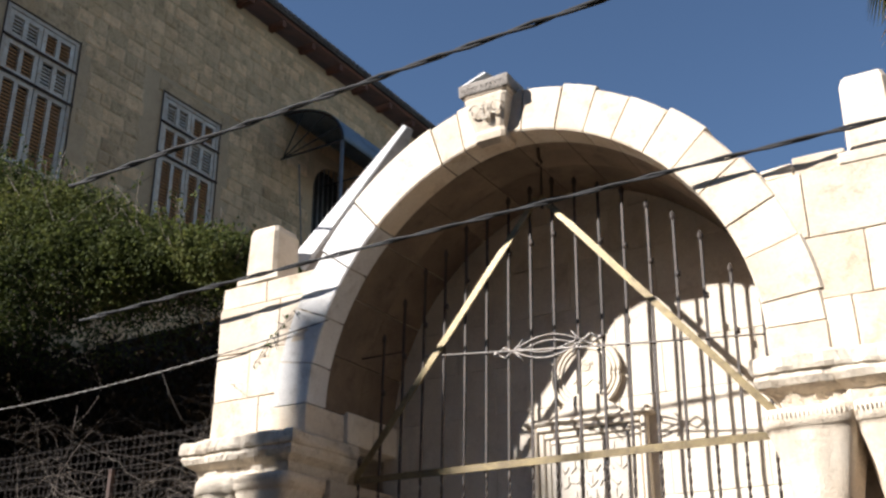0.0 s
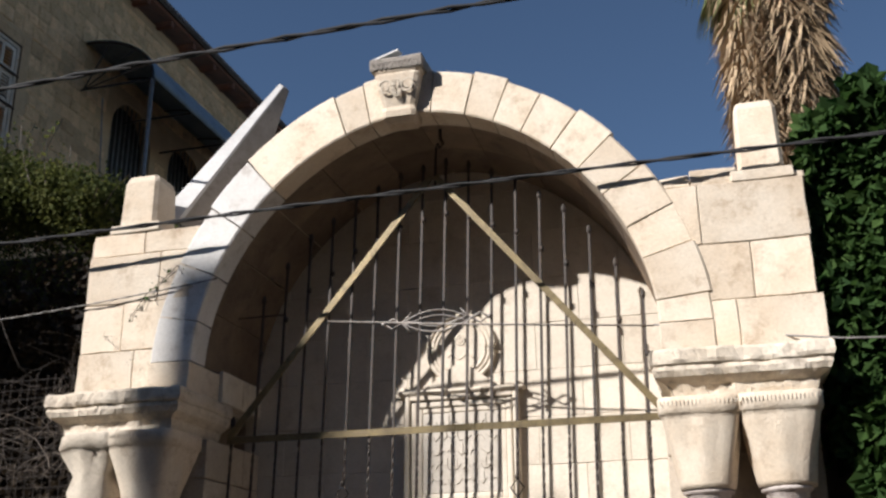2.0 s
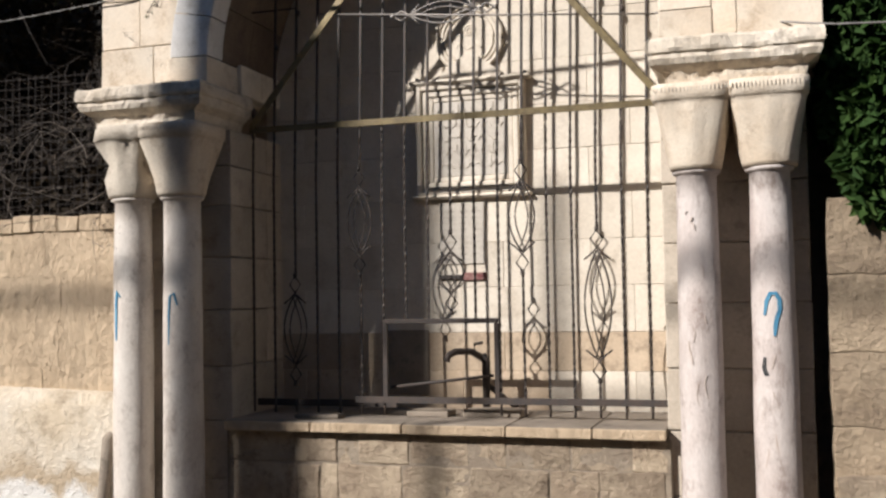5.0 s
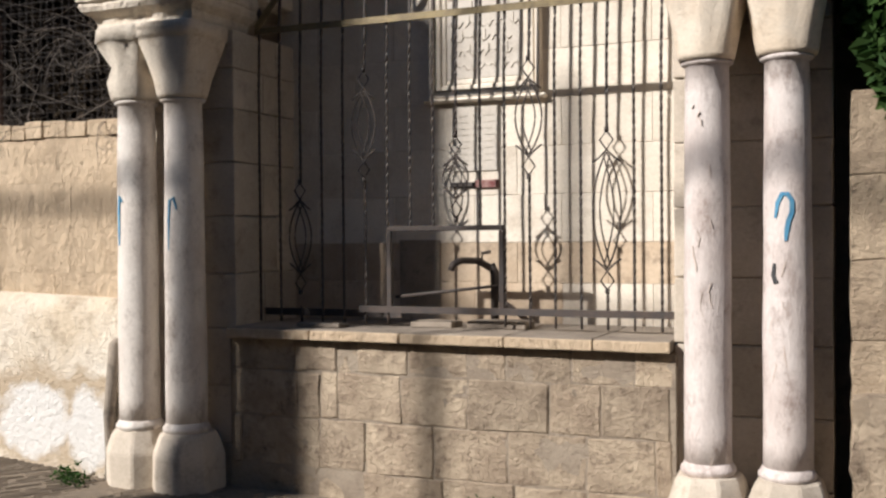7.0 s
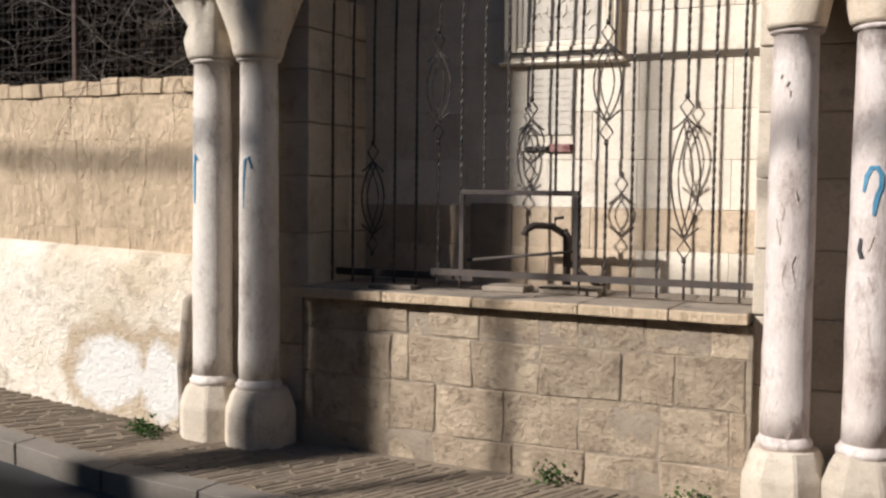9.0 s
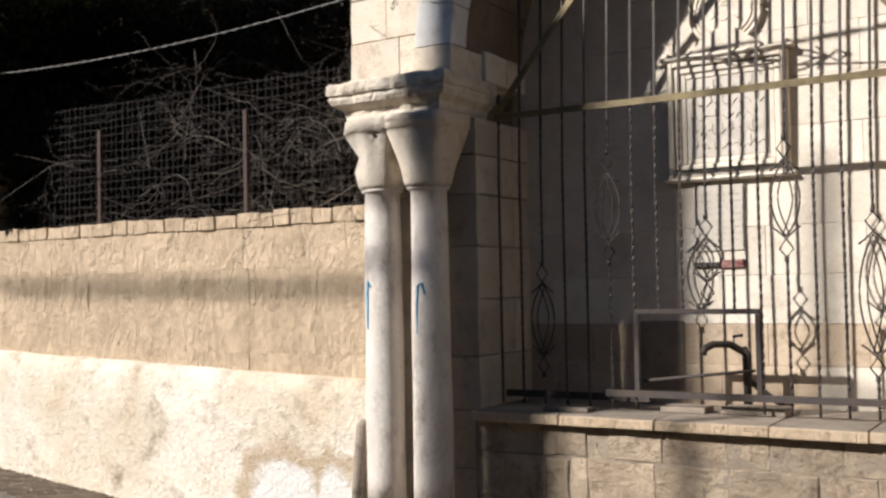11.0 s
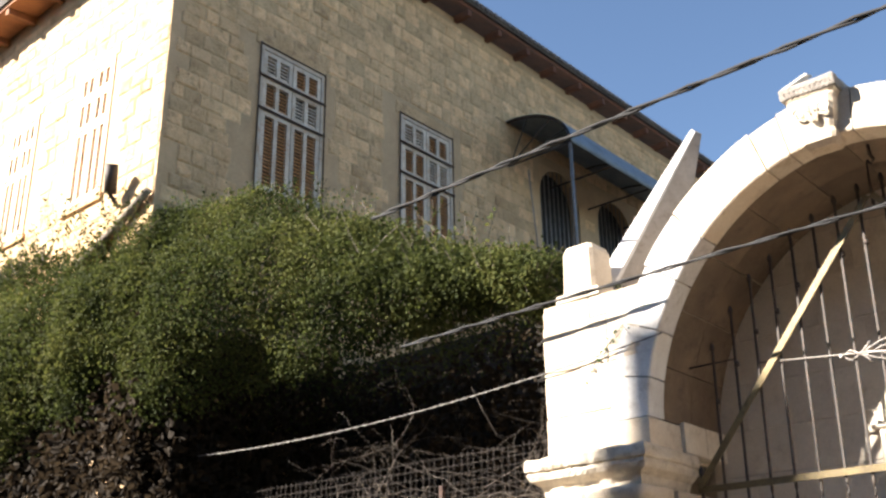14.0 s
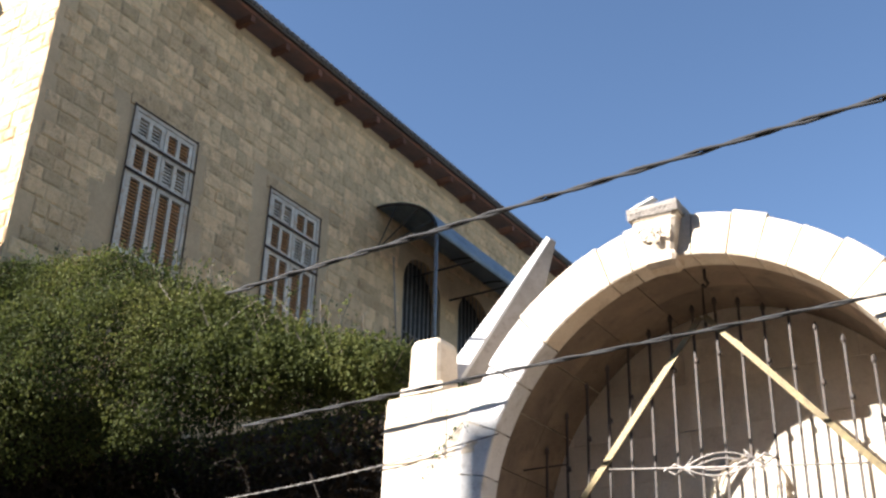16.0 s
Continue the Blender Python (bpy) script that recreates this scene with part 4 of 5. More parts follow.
tube("apex_spike", [(0.025, YG, 4.7), (0.025, YG, 4.9), (0.03, YG, 5.02)], 0.013, IRON, grille, r_end=0.004)
tube("cross_rod", [(-0.92, YG - 0.016, 3.79), (0.3, YG - 0.018, 3.665), (1.47, YG - 0.016, 3.56)], 0.006, STEEL, grille)
tube("cross_rod", [(-1.46, YG + 0.016, 3.86), (-1.1, YG + 0.016, 3.86)], 0.006, IRON, grille)
gate = thing("hatch", "open square iron hatch frame", "")
gate.parent = grille
for a, b in (((-0.44, YG, 1.06), (-0.44, YG, 1.58)), ((0.36, YG, 1.06), (0.36, YG, 1.58)), ((-0.45, YG, 1.58), (0.37, YG, 1.58))):
    a, b = Vector(a), Vector(b)
    bm = bmesh.new()
    if a.x == b.x:
        box_bm(bm, a.x - 0.017, a.x + 0.017, YG - 0.015, YG + 0.015, a.z, b.z - 0.018, 0.003)
    else:
        box_bm(bm, a.x, b.x, YG - 0.015, YG + 0.015, a.z - 0.017, a.z + 0.017, 0.003)
    part("frame_bar", bm, IRON, gate)
tube("stay", [(-0.42, YG + 0.05, 1.12), (0.3, YG + 0.12, 1.2)], 0.012, IRON, gate)

# ---- garden wall with plinth ----
gwall = thing("wall_garden", "ochre plastered block wall over a whitewashed plinth", "wall", kind="structure")
box("wall_body", -16, -2.32, 0.19, 0.5, -0.3, 2.36, PLASTER, gwall)
for c in range(4):
    z0, z1 = 0.95 + c * 0.33, 0.95 + (c + 1) * 0.33
    x = -2.33
    while x > -9:
        L = random.uniform(0.5, 0.72)
        rough_box("block", x - L + 0.0004, x - 0.0004, 0.15 + random.uniform(-0.001, 0.001), 0.24, z0 + 0.0004, z1 - 0.0004, PLASTER, gwall, cuts=4, amp=0.007, seed=x, bev=0.0015)
        x -= L
x = -2.33
while x > -9.5:
    L = random.uniform(0.13, 0.26)
    rough_box("cap_brick", x - L + 0.004, x - 0.004, 0.14 + random.uniform(-0.012, 0.006), 0.5, 2.272, 2.385 + random.uniform(-0.012, 0.012), PLASTER, gwall, cuts=1, amp=0.012, seed=x)
    x -= L
# plinth with an uneven sloping top
verts, faces, nn = [], [], 90
for i in range(nn + 1):
    x = -2.30 - i * 0.12
    top = 1.08 + 0.035 * (-x - 2.3) + 0.02 * noise.noise(Vector((x * 1.3, 0, 0)))
    g = gz(x) - 0.1
    for y, z in ((0.16, top + 0.02), (0.09, top), (0.04, top - 0.1), (0.02, g + (top - g) * 0.66), (0.0, g + (top - g) * 0.33), (-0.02, g)):
        v = Vector((x, y, z))
        verts.append(v + Vector((0, 0.018 * noise.noise(v * 3), 0)))
for i in range(nn):
    for j in range(5):
        faces.append((i * 6 + j, i * 6 + j + 1, i * 6 + 6 + j + 1, i * 6 + 6 + j))
mesh_ob("plinth", verts, faces, WHITEWASH, gwall, "stained whitewashed plinth", smooth=True)
tube("drain_pipe", [(-2.36, -0.02, gz(-2.4) - 0.05), (-2.37, -0.02, 0.3), (-2.36, 0.03, 0.78), (-2.34, 0.12, 0.86)], 0.045, COPE, gwall, "grey drain pipe", n=10)

# wire fence on the wall
fence = thing("wire_fence", "rusty wire mesh fence on the garden wall", "fence")
for x in (-3.69, -5.45, -8.8):
    box("post", x - 0.02, x + 0.02, 0.29, 0.33, 2.37, 3.25, RUST, fence, "thin rusty steel post", bevel=0.003)
grid = []
for i in range(92):
    x = -2.36 - i * 0.07
    grid.append(tube_data([(x, 0.3 + 0.01 * math.sin(i), 2.37), (x + 0.01 * math.sin(i * 2.1), 0.31, 3.5)], 0.0018, 3))
for k in range(16):
    z = 2.42 + k * 0.07
    grid.append(tube_data([(-2.36 - j * 0.5, 0.3 + 0.01 * math.sin(j + k), z + 0.006 * math.sin(j * 1.7 + k)) for j in range(14)], 0.0018, 3))
tagged(many("mesh_wire", grid, WIRE, fence), kind="stuff")

# near-black bank and wall added behind the garden wall, as the climber's shade
tagged(box("garden_bank", -16, -1.9, 0.52, 9, -0.3, 2.3, HOLLOW), "dark dry soil bank behind the garden wall", "ground", kind="structure")
tagged(box("wall_terrace", -15, -1.75, 3.0, 3.3, 2.3, 5.55, HOLLOW), "dark overgrown terrace wall behind the climber", "wall", kind="structure")

# lean-to under the climber
shed = thing("lean_to_shed", "small grey shed with a rusty sheet roof under the shrub", "shed")
box("shed_wall", -12.2, -9.75, 1.0, 2.4, 2.3, 3.9, COPE, shed, "grey rendered wall")
for k in range(13):
    x = -12.4 + k * 0.21
    tube("roof_ridge", [(x, 0.86, 3.98), (x, 2.5, 4.2)], 0.085, ROOFT, shed, n=8)
box("roof_edge", -12.45, -9.66, 0.9, 1.0, 3.88, 3.96, TIMBER, shed, "brown timber edge")

# ---- climber over the fence ----
climber = thing("climber_bush", "dense green climbing shrub with dead stems beneath", "bush")
rng = np.random.default_rng(5)


def crown_z(x):
    """Lower and upper edge of the foliage along the wall."""
    up = np.interp(x, [-14.5, -13.5, -11, -8.5, -7, -6, -5, -4, -3.3, -2.6, -2.1], [6.6, 6.9, 6.75, 6.5, 6.6, 6.6, 6.15, 5.6, 5.3, 5.0, 4.6])
    lo = np.interp(x, [-14, -11, -8.5, -7, -5.2, -4.2, -3.0, -2.1], [3.9, 4.1, 4.1, 4.2, 4.55, 4.7, 4.7, 4.45])
    return lo, up


def cloud(n, x0, x1, low, spread, skin):
    out = []
    while len(out) < n:
        x = rng.uniform(x0, x1)
        lo, up = crown_z(x)
        u = rng.uniform(0, 1)
        v = Vector((x, 0, lo + u * (up - lo)))
        lump = noise.noise(v * 1.1) * 0.5 + noise.noise(v * 2.7) * 0.3
        front = 0.75 + float(np.interp(x, [-9, -6.5, -4], [-1.1, -0.7, 0])) - 0.75 * math.sin(math.pi * min(1, 0.12 + u * 0.8)) - 0.35 * lump
        y = front + abs(rng.normal(0, skin)) if rng.uniform() < 0.72 else rng.uniform(front, front + 2.2 * (1 - 0.4 * u))
        zz = v.z + (0.2 * lump if u > 0.75 else 0) - (0.25 * lump if u < 0.25 else 0)
        out.append((x + rng.normal(0, spread), y, zz + rng.normal(0, spread)))
    return out


leaves("foliage", cloud(130000, -8.2, -2.45, 0, 0.05, 0.15), 0.038, LEAF, climber, "small green leaves")
leaves("foliage", cloud(110000, -14.2, -6.9, 0, 0.06, 0.2), 0.046, LEAF, climber, "small green leaves")
# Dark leaves added to cover the bright house wall under the crown.
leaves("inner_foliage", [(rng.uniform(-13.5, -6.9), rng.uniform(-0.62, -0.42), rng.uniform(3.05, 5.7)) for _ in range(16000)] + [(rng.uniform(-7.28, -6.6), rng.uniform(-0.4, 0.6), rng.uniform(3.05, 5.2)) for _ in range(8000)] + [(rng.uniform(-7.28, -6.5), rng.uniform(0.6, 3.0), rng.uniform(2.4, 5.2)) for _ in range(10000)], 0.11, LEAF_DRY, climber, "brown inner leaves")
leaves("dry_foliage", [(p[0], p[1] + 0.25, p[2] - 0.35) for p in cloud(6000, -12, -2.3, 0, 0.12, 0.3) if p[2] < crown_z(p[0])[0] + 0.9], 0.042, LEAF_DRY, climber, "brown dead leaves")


wisps, wisp_stems = [], []
for _ in range(520):
    x = rng.uniform(-13, -2.4)
    up = crown_z(x)[1]
    p = Vector((x, rng.uniform(-0.2, 1.2) + (-0.9 if x < -7 else 0), up - rng.uniform(0.05, 0.4)))
    d = Vector((rng.normal(0, 0.5), rng.normal(-0.2, 0.4), 1)).normalized()
    L = rng.uniform(0.15, 0.5)
    wisp_stems.append(tube_data([p, p + d * L * 0.5, p + d * L + Vector((0.04, 0, -0.03))], 0.003, 3))
    wisps += [tuple(p + d * L * rng.uniform(0.1, 1) + Vector(rng.normal(0, 0.02, 3))) for _ in range(11)]
leaves("shoot_foliage", wisps, 0.045, LEAF, climber, "leaves of the topmost shoots")
tagged(many("shoot", wisp_stems, BARK, climber), kind="stuff")


def stem(p, d, L, r, bend, depth, out):
    pts = [Vector(p)]
    d = Vector(d).normalized()
    k = 7
    for i in range(k):
        d = (d + Vector(rng.normal(0, bend, 3)) + Vector((0, 0, -0.05))).normalized()
        pts.append(pts[-1] + d * L / k)
    out.append(tube_data(pts, r, 4, r * 0.35))
    if depth:
        for _ in range(3):
            q = pts[int(rng.integers(2, k))]
            e = (d + Vector(rng.normal(0, 0.7, 3))).normalized()
            stem(q, e, L * rng.uniform(0.35, 0.65), r * 0.55, bend * 1.2, depth - 1, out)


pale, dark = [], []
for i in range(60):
    x = rng.uniform(-5.6, -2.4)
    stem((x, rng.uniform(0.4, 1.0), rng.uniform(2.4, 3.3)), (rng.normal(0, 1), rng.normal(-0.1, 0.25), rng.normal(0.1, 0.5)), rng.uniform(0.6, 1.4), rng.uniform(0.002, 0.005), 0.22, 2, pale)
for i in range(120):
    x = rng.uniform(-11, -2.2)
    stem((x, rng.uniform(1.4, 2.7), rng.uniform(2.3, 4.4)), (rng.normal(0, 1), rng.normal(0, 0.4), rng.normal(0.5, 0.7)), rng.uniform(0.8, 2.0), rng.uniform(0.006, 0.013), 0.25, 2, dark)
many("pale_twig", pale, BARK, climber, "bare grey twigs")
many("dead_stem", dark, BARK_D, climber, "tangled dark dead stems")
# Matted leaves backing the hollow, its shade put into their colour.
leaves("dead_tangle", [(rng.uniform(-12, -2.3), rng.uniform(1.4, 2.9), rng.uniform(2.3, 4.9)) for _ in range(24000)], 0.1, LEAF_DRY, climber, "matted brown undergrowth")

# ---- stone house ----
house = thing("house", "old stone house with shuttered windows and timber eaves", "house")
HX, HY = -7.3, -0.38


def wall_with_holes(name, u0, u1, z0, z1, holes, put, material, label):
    """A wall of thickness 0.35 with rectangular openings through it; put maps (u, depth, z)."""
    us = sorted({u0, u1, *[h[0] for h in holes], *[h[1] for h in holes]})
    zs = sorted({z0, z1, *[h[2] for h in holes], *[h[3] for h in holes]})
    bm = bmesh.new()
    for ua, ub in zip(us, us[1:]):
        for za, zb in zip(zs, zs[1:]):
            um, zm = (ua + ub) / 2, (za + zb) / 2
            if any(h[0] < um < h[1] and h[2] < zm < h[3] for h in holes):
                continue
            vs = [bm.verts.new(put(u, d, z)) for u, d, z in ((ua, 0, za), (ub, 0, za), (ub, 0, zb), (ua, 0, zb), (ua, 0.35, za), (ub, 0.35, za), (ub, 0.35, zb), (ua, 0.35, zb))]
            for q in ((0, 1, 2, 3), (7, 6, 5, 4), (0, 4, 5, 1), (1, 5, 6, 2), (2, 6, 7, 3), (3, 7, 4, 0)):
                bm.faces.new([vs[i] for i in q])
    bmesh.ops.remove_doubles(bm, verts=bm.verts, dist=0.0005)
    return part(name, bm, material, house, label)


SIDE = lambda u, d, z: (HX - d, u, z)
FRONT = lambda u, d, z: (u, HY + d, z)
holes_s = [(0.98, 2.08, 7.36, 9.44), (3.6, 4.76, 7.36, 9.5), (7.1, 8.3, 7.6, 10.0), (8.9, 10.1, 7.6, 10.0)]
holes_f = [(-9.3, -8.46, 7.2, 9.15), (-11.1, -10.3, 7.2, 8.98), (-13.1, -12.3, 7.2, 8.9)]
wall_with_holes("wall", HY + 0.36, 16, 0, 11.85, holes_s, SIDE, HOUSE_J, "shaded stone side wall")
wall_with_holes("wall", -20, HX - 0.002, 0, 10.85, holes_f, FRONT, HOUSE_J, "sunlit stone front wall")
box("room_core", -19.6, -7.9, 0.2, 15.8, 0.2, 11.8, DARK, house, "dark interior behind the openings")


def stones(put, u0, u1, z0, z1, holes, budget):
    """Courses of slightly proud stones, split round the openings."""
    rows = []
    z = z0
    while z < z1 - 0.1:
        h = random.uniform(0.17, 0.23)
        u = u0 + random.uniform(0, 0.3)
        while u < u1:
            L = random.uniform(0.17, 0.38)
            a, b, c, d = u + 0.003, min(u + L, u1) - 0.003, z + 0.003, min(z + h, z1) - 0.003
            if b - a > 0.06 and not any(a < q[1] + 0.1 and b > q[0] - 0.1 and c < q[3] + 0.06 and d > q[2] - 0.06 for q in holes):
                rows.append((a, b, c, d))
            u += L
        z += h
    random.shuffle(rows)
    rest = []
    for i, (a, b, c, d) in enumerate(rows):
        o = random.uniform(0.005, 0.02)
        t = 0.022
        v = [put(*q) for q in ((a, 0, c), (b, 0, c), (b, 0, d), (a, 0, d), (a + t, -o, c + t), (b - t, -o, c + t), (b - t, -o, d - t), (a + t, -o, d - t))]
        f = [(4, 5, 6, 7), (0, 1, 5, 4), (1, 2, 6, 5), (2, 3, 7, 6), (3, 0, 4, 7)]
        if i < budget:
            mesh_ob("stone", v, f, HOUSE, house)
        else:
            rest.append((v, f))
    if rest:
        tagged(many("stonework", rest, HOUSE, house), kind="stuff")


def shutter_window(put, u0, u1, z0, z1, mats, group_label, arch=False):
    win = thing("window", group_label, "")
    win.parent = house

    def bx(name, a, b, c, d, d0, d1, m, parent=win):
        bm = bmesh.new()
        vs = [bm.verts.new(put(*q)) for q in ((a, d0, c), (b, d0, c), (b, d0, d), (a, d0, d), (a, d1, c), (b, d1, c), (b, d1, d), (a, d1, d))]
        for q in ((0, 1, 2, 3), (7, 6, 5, 4), (0, 4, 5, 1), (1, 5, 6, 2), (2, 6, 7, 3), (3, 7, 4, 0)):
            bm.faces.new([vs[i] for i in q])
        bmesh.ops.bevel(bm, geom=list(bm.edges), offset=0.004, segments=1, affect="EDGES")
        return part(name, bm, m, parent)

    w = u1 - u0
    bx("lintel", u0 - 0.08, u1 + 0.08, z1, z1 + 0.2, -0.012, 0.1, HOUSE)
    bx("sill", u0 - 0.05, u1 + 0.05, z0 - 0.09, z0, -0.04, 0.15, HOUSE)
    fr = 0.05
    for a, b in ((u0, u0 + fr), (u1 - fr, u1)):
        bx("frame_post", a, b, z0, z1, -0.02, 0.12, mats[0])
    bx("frame_head", u0 + fr, u1 - fr, z1 - fr, z1, -0.02, 0.12, mats[0])
    levels = [z0 + 0.02, z0 + 0.55 * (z1 - z0), z0 + 0.78 * (z1 - z0), z1 - fr]
    for k in range(2):
        ua, ub = u0 + fr + k * (w / 2 - fr) + 0.006, u0 + fr + (k + 1) * (w / 2 - fr) - 0.006
        for li, (za, zb) in enumerate(zip(levels, levels[1:])):
            leaf = thing("shutter", "", "")
            leaf.parent = win
            m_in = mats[1] if (k + li) % 4 != 2 else mats[2]
            pieces = []
            s = 0.06
            for q in ((ua, ua + s, za + 0.01, zb - 0.01), (ub - s, ub, za + 0.01, zb - 0.01), (ua + s, ub - s, za + 0.01, za + 0.07), (ua + s, ub - s, zb - 0.07, zb - 0.01), ((ua + ub) / 2 - 0.03, (ua + ub) / 2 + 0.03, za + 0.07, zb - 0.07)):
                a, b, c, d = q
                pieces.append(([put(*p) for p in ((a, -0.01, c), (b, -0.01, c), (b, -0.01, d), (a, -0.01, d), (a, 0.035, c), (b, 0.035, c), (b, 0.035, d), (a, 0.035, d))], [(0, 1, 2, 3), (7, 6, 5, 4), (0, 4, 5, 1), (1, 5, 6, 2), (2, 6, 7, 3), (3, 7, 4, 0)]))
            many("leaf_frame", pieces, mats[0], leaf)
            slats = []
            z = za + 0.085
            while z < zb - 0.1:
                slats.append(([put(*p) for p in ((ua + s, 0.0, z), (ub - s, 0.0, z), (ub - s, 0.03, z + 0.04), (ua + s, 0.03, z + 0.04), (ua + s, 0.006, z - 0.006), (ub - s, 0.006, z - 0.006), (ub - s, 0.036, z + 0.034), (ua + s, 0.036, z + 0.034))], [(0, 1, 2, 3), (7, 6, 5, 4), (0, 4, 5, 1), (1, 5, 6, 2), (2, 6, 7, 3), (3, 7, 4, 0)]))
                z += 0.05
            tagged(many("louvre_slats", slats, m_in, leaf), kind="stuff")
    if put is SIDE:
        for z in levels[1:3]:
            tube("strap_bar", [put(u0 - 0.02, -0.04, z), put(u1 + 0.02, -0.04, z)], 0.016, RUST, win, n=5)
        for u in (u0 - 0.015, u1 + 0.015):
            tube("side_rod", [put(u, -0.03, z0), put(u, -0.03, z1 + 0.03)], 0.01, RUST, win, n=5)
        tube("top_rod", [put(u0 - 0.02, -0.03, z1 + 0.01), put(u1 + 0.02, -0.03, z1 + 0.01)], 0.01, RUST, win, n=5)


for q in holes_s[:2]:
    shutter_window(SIDE, *q, (SHUT_W, SHUT_O, SHUT_W), "tall weathered window with peeling white and orange shutters")
for q in holes_f:
    shutter_window(FRONT, *q, (SHUT_P, SHUT_P, SHUT_P), "tall window with pale orange shutters in sunlight")
# barred windows under the canopy
for u0, u1, z0, z1 in holes_s[2:]:
    w = thing("window", "dark window with iron bars under a canopy", "")
    w.parent = house
    for i in range(9):
        u = u0 + (i + 0.5) * (u1 - u0) / 9
        tube("window_bar", [SIDE(u, 0.04, z0), SIDE(u, 0.04, z1)], 0.012, STEEL, w, n=5)
    # rounded head of the opening
    um, hw = (u0 + u1) / 2, (u1 - u0) / 2
    for sg in (-1, 1):
        hv = [SIDE(um + sg * hw, d, z1) for d in (0.002, 0.3)]
        for k in range(9):
            t = k * math.pi / 16
            hv += [SIDE(um + sg * hw * math.cos(t), d, z1 - hw + hw * math.sin(t)) for d in (0.002, 0.3)]
        mesh_ob("arch_spandrel", hv, [f for k in range(8) for f in ((0, 2 + 2 * k, 4 + 2 * k), (1, 5 + 2 * k, 3 + 2 * k), (2 + 2 * k, 3 + 2 * k, 5 + 2 * k, 4 + 2 * k))], HOUSE_J, w)
    for z in (z0 + 0.3, z0 + 0.9):
        tube("cross_bar", [SIDE(u0, 0.05, z), SIDE(u1, 0.05, z)], 0.012, STEEL, w, n=5)
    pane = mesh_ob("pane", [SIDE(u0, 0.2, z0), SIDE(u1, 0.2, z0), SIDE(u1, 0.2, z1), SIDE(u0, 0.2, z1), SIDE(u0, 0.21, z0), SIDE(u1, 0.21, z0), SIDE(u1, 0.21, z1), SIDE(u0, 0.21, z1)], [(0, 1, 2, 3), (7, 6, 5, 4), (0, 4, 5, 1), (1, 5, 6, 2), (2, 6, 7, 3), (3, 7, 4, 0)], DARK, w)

# barrel-shaped canopy over the barred windows
canopy = thing("canopy", "curved blue-grey sheet canopy on a thin steel frame", "")
canopy.parent = house
cv, cf, N1 = [], [], 12
for y in (6.2, 11.0):
    for i in range(N1 + 1):
        a = radians(90 * i / N1)
        for r in (1.0, 0.975):
            cv.append((HX + 0.02 + 1.28 * r * math.sin(a), y, 9.58 + 0.85 * r * math.cos(a)))
for i in range(N1):
    a, b = i * 2, (N1 + 1) * 2 + i * 2
    cf += [(a, a + 2, b + 2, b), (a + 1, b + 1, b + 3, a + 3)]
cf += [(0, (N1 + 1) * 2, (N1 + 1) * 2 + 1, 1), (N1 * 2, N1 * 2 + 1, (N1 + 1) * 2 + N1 * 2 + 1, (N1 + 1) * 2 + N1 * 2)]
mesh_ob("canopy_sheet", cv, cf, CANOPY, canopy, "curved blue-grey sheet", smooth=True)
for y in (6.22, 7.4, 8.6, 9.8, 10.95):
    tube("canopy_rib", [(HX + 0.02 + 1.24 * math.sin(radians(t)), y, 9.58 + 0.82 * math.cos(radians(t))) for t in range(0, 91, 10)], 0.02, IRON, canopy, n=5)
    tube("canopy_tie", [(HX, y, 9.58), (HX + 1.27, y, 9.58)], 0.018, IRON, canopy, n=5)
for y in (6.22, 10.95):
    tube("canopy_post", [(HX + 1.25, y, 9.58), (HX + 1.25, y, 6.4)], 0.032, STEEL, canopy, n=6)
box("balcony_slab", HX, HX + 1.4, 5.9, 11.2, 6.25, 6.42, HOUSE, house, "stone balcony slab")
tube("rod", [(HX + 0.5, 6.3, 7.6), (HX + 0.5, 6.1, 9.3)], 0.012, STEEL, canopy)
# fan of end bars of the canopy
for t in (20, 45, 70):
    tube("fan_bar", [(HX + 0.05, 6.22, 9.58), (HX + 0.02 + 1.23 * math.sin(radians(t)), 6.22, 9.58 + 0.81 * math.cos(radians(t)))], 0.012, IRON, canopy, n=5)

# eaves: side
roof = thing("roof", "low pitched roof with dark timber eaves", "")
roof.parent = house


def slab(name, q, th, m, parent=roof, label=""):
    n = (Vector(q[1]) - Vector(q[0])).cross(Vector(q[3]) - Vector(q[0])).normalized() * th
    vs = [Vector(p) for p in q] + [Vector(p) + n for p in q]
    return mesh_ob(name, vs, [(3, 2, 1, 0), (4, 5, 6, 7), (0, 1, 5, 4), (1, 2, 6, 5), (2, 3, 7, 6), (3, 0, 4, 7)], m, parent, label)


slab("soffit", [(-6.98, 0.6, 11.85), (-6.98, 16.4, 12.0), (-13, 16.4, 14.2), (-13, 0.6, 14.05)], 0.05, TIMBER, label="dark timber boarding of the eaves")
slab("tile_layer", [(-6.92, 0.55, 11.9), (-6.92, 16.5, 12.05), (-13, 16.5, 14.3), (-13, 0.55, 14.15)], 0.1, ROOFT, label="weathered grey roof tiles")
for i in range(20):
    y = 0.9 + i * 0.8
    z = 11.72 + 0.0095 * y
    box("rafter", -7.6, -6.99, y, y + 0.09, z + 0.0, z + 0.12, TIMBER, roof, bevel=0.004)
for i in range(130):
    y = 0.6 + i * 0.122
    z = 11.95 + 0.0095 * y
    box("edge_tile", -7.0, -6.88, y, y + 0.085, z - 0.03, z + 0.06, ROOFT, roof, bevel=0.012)
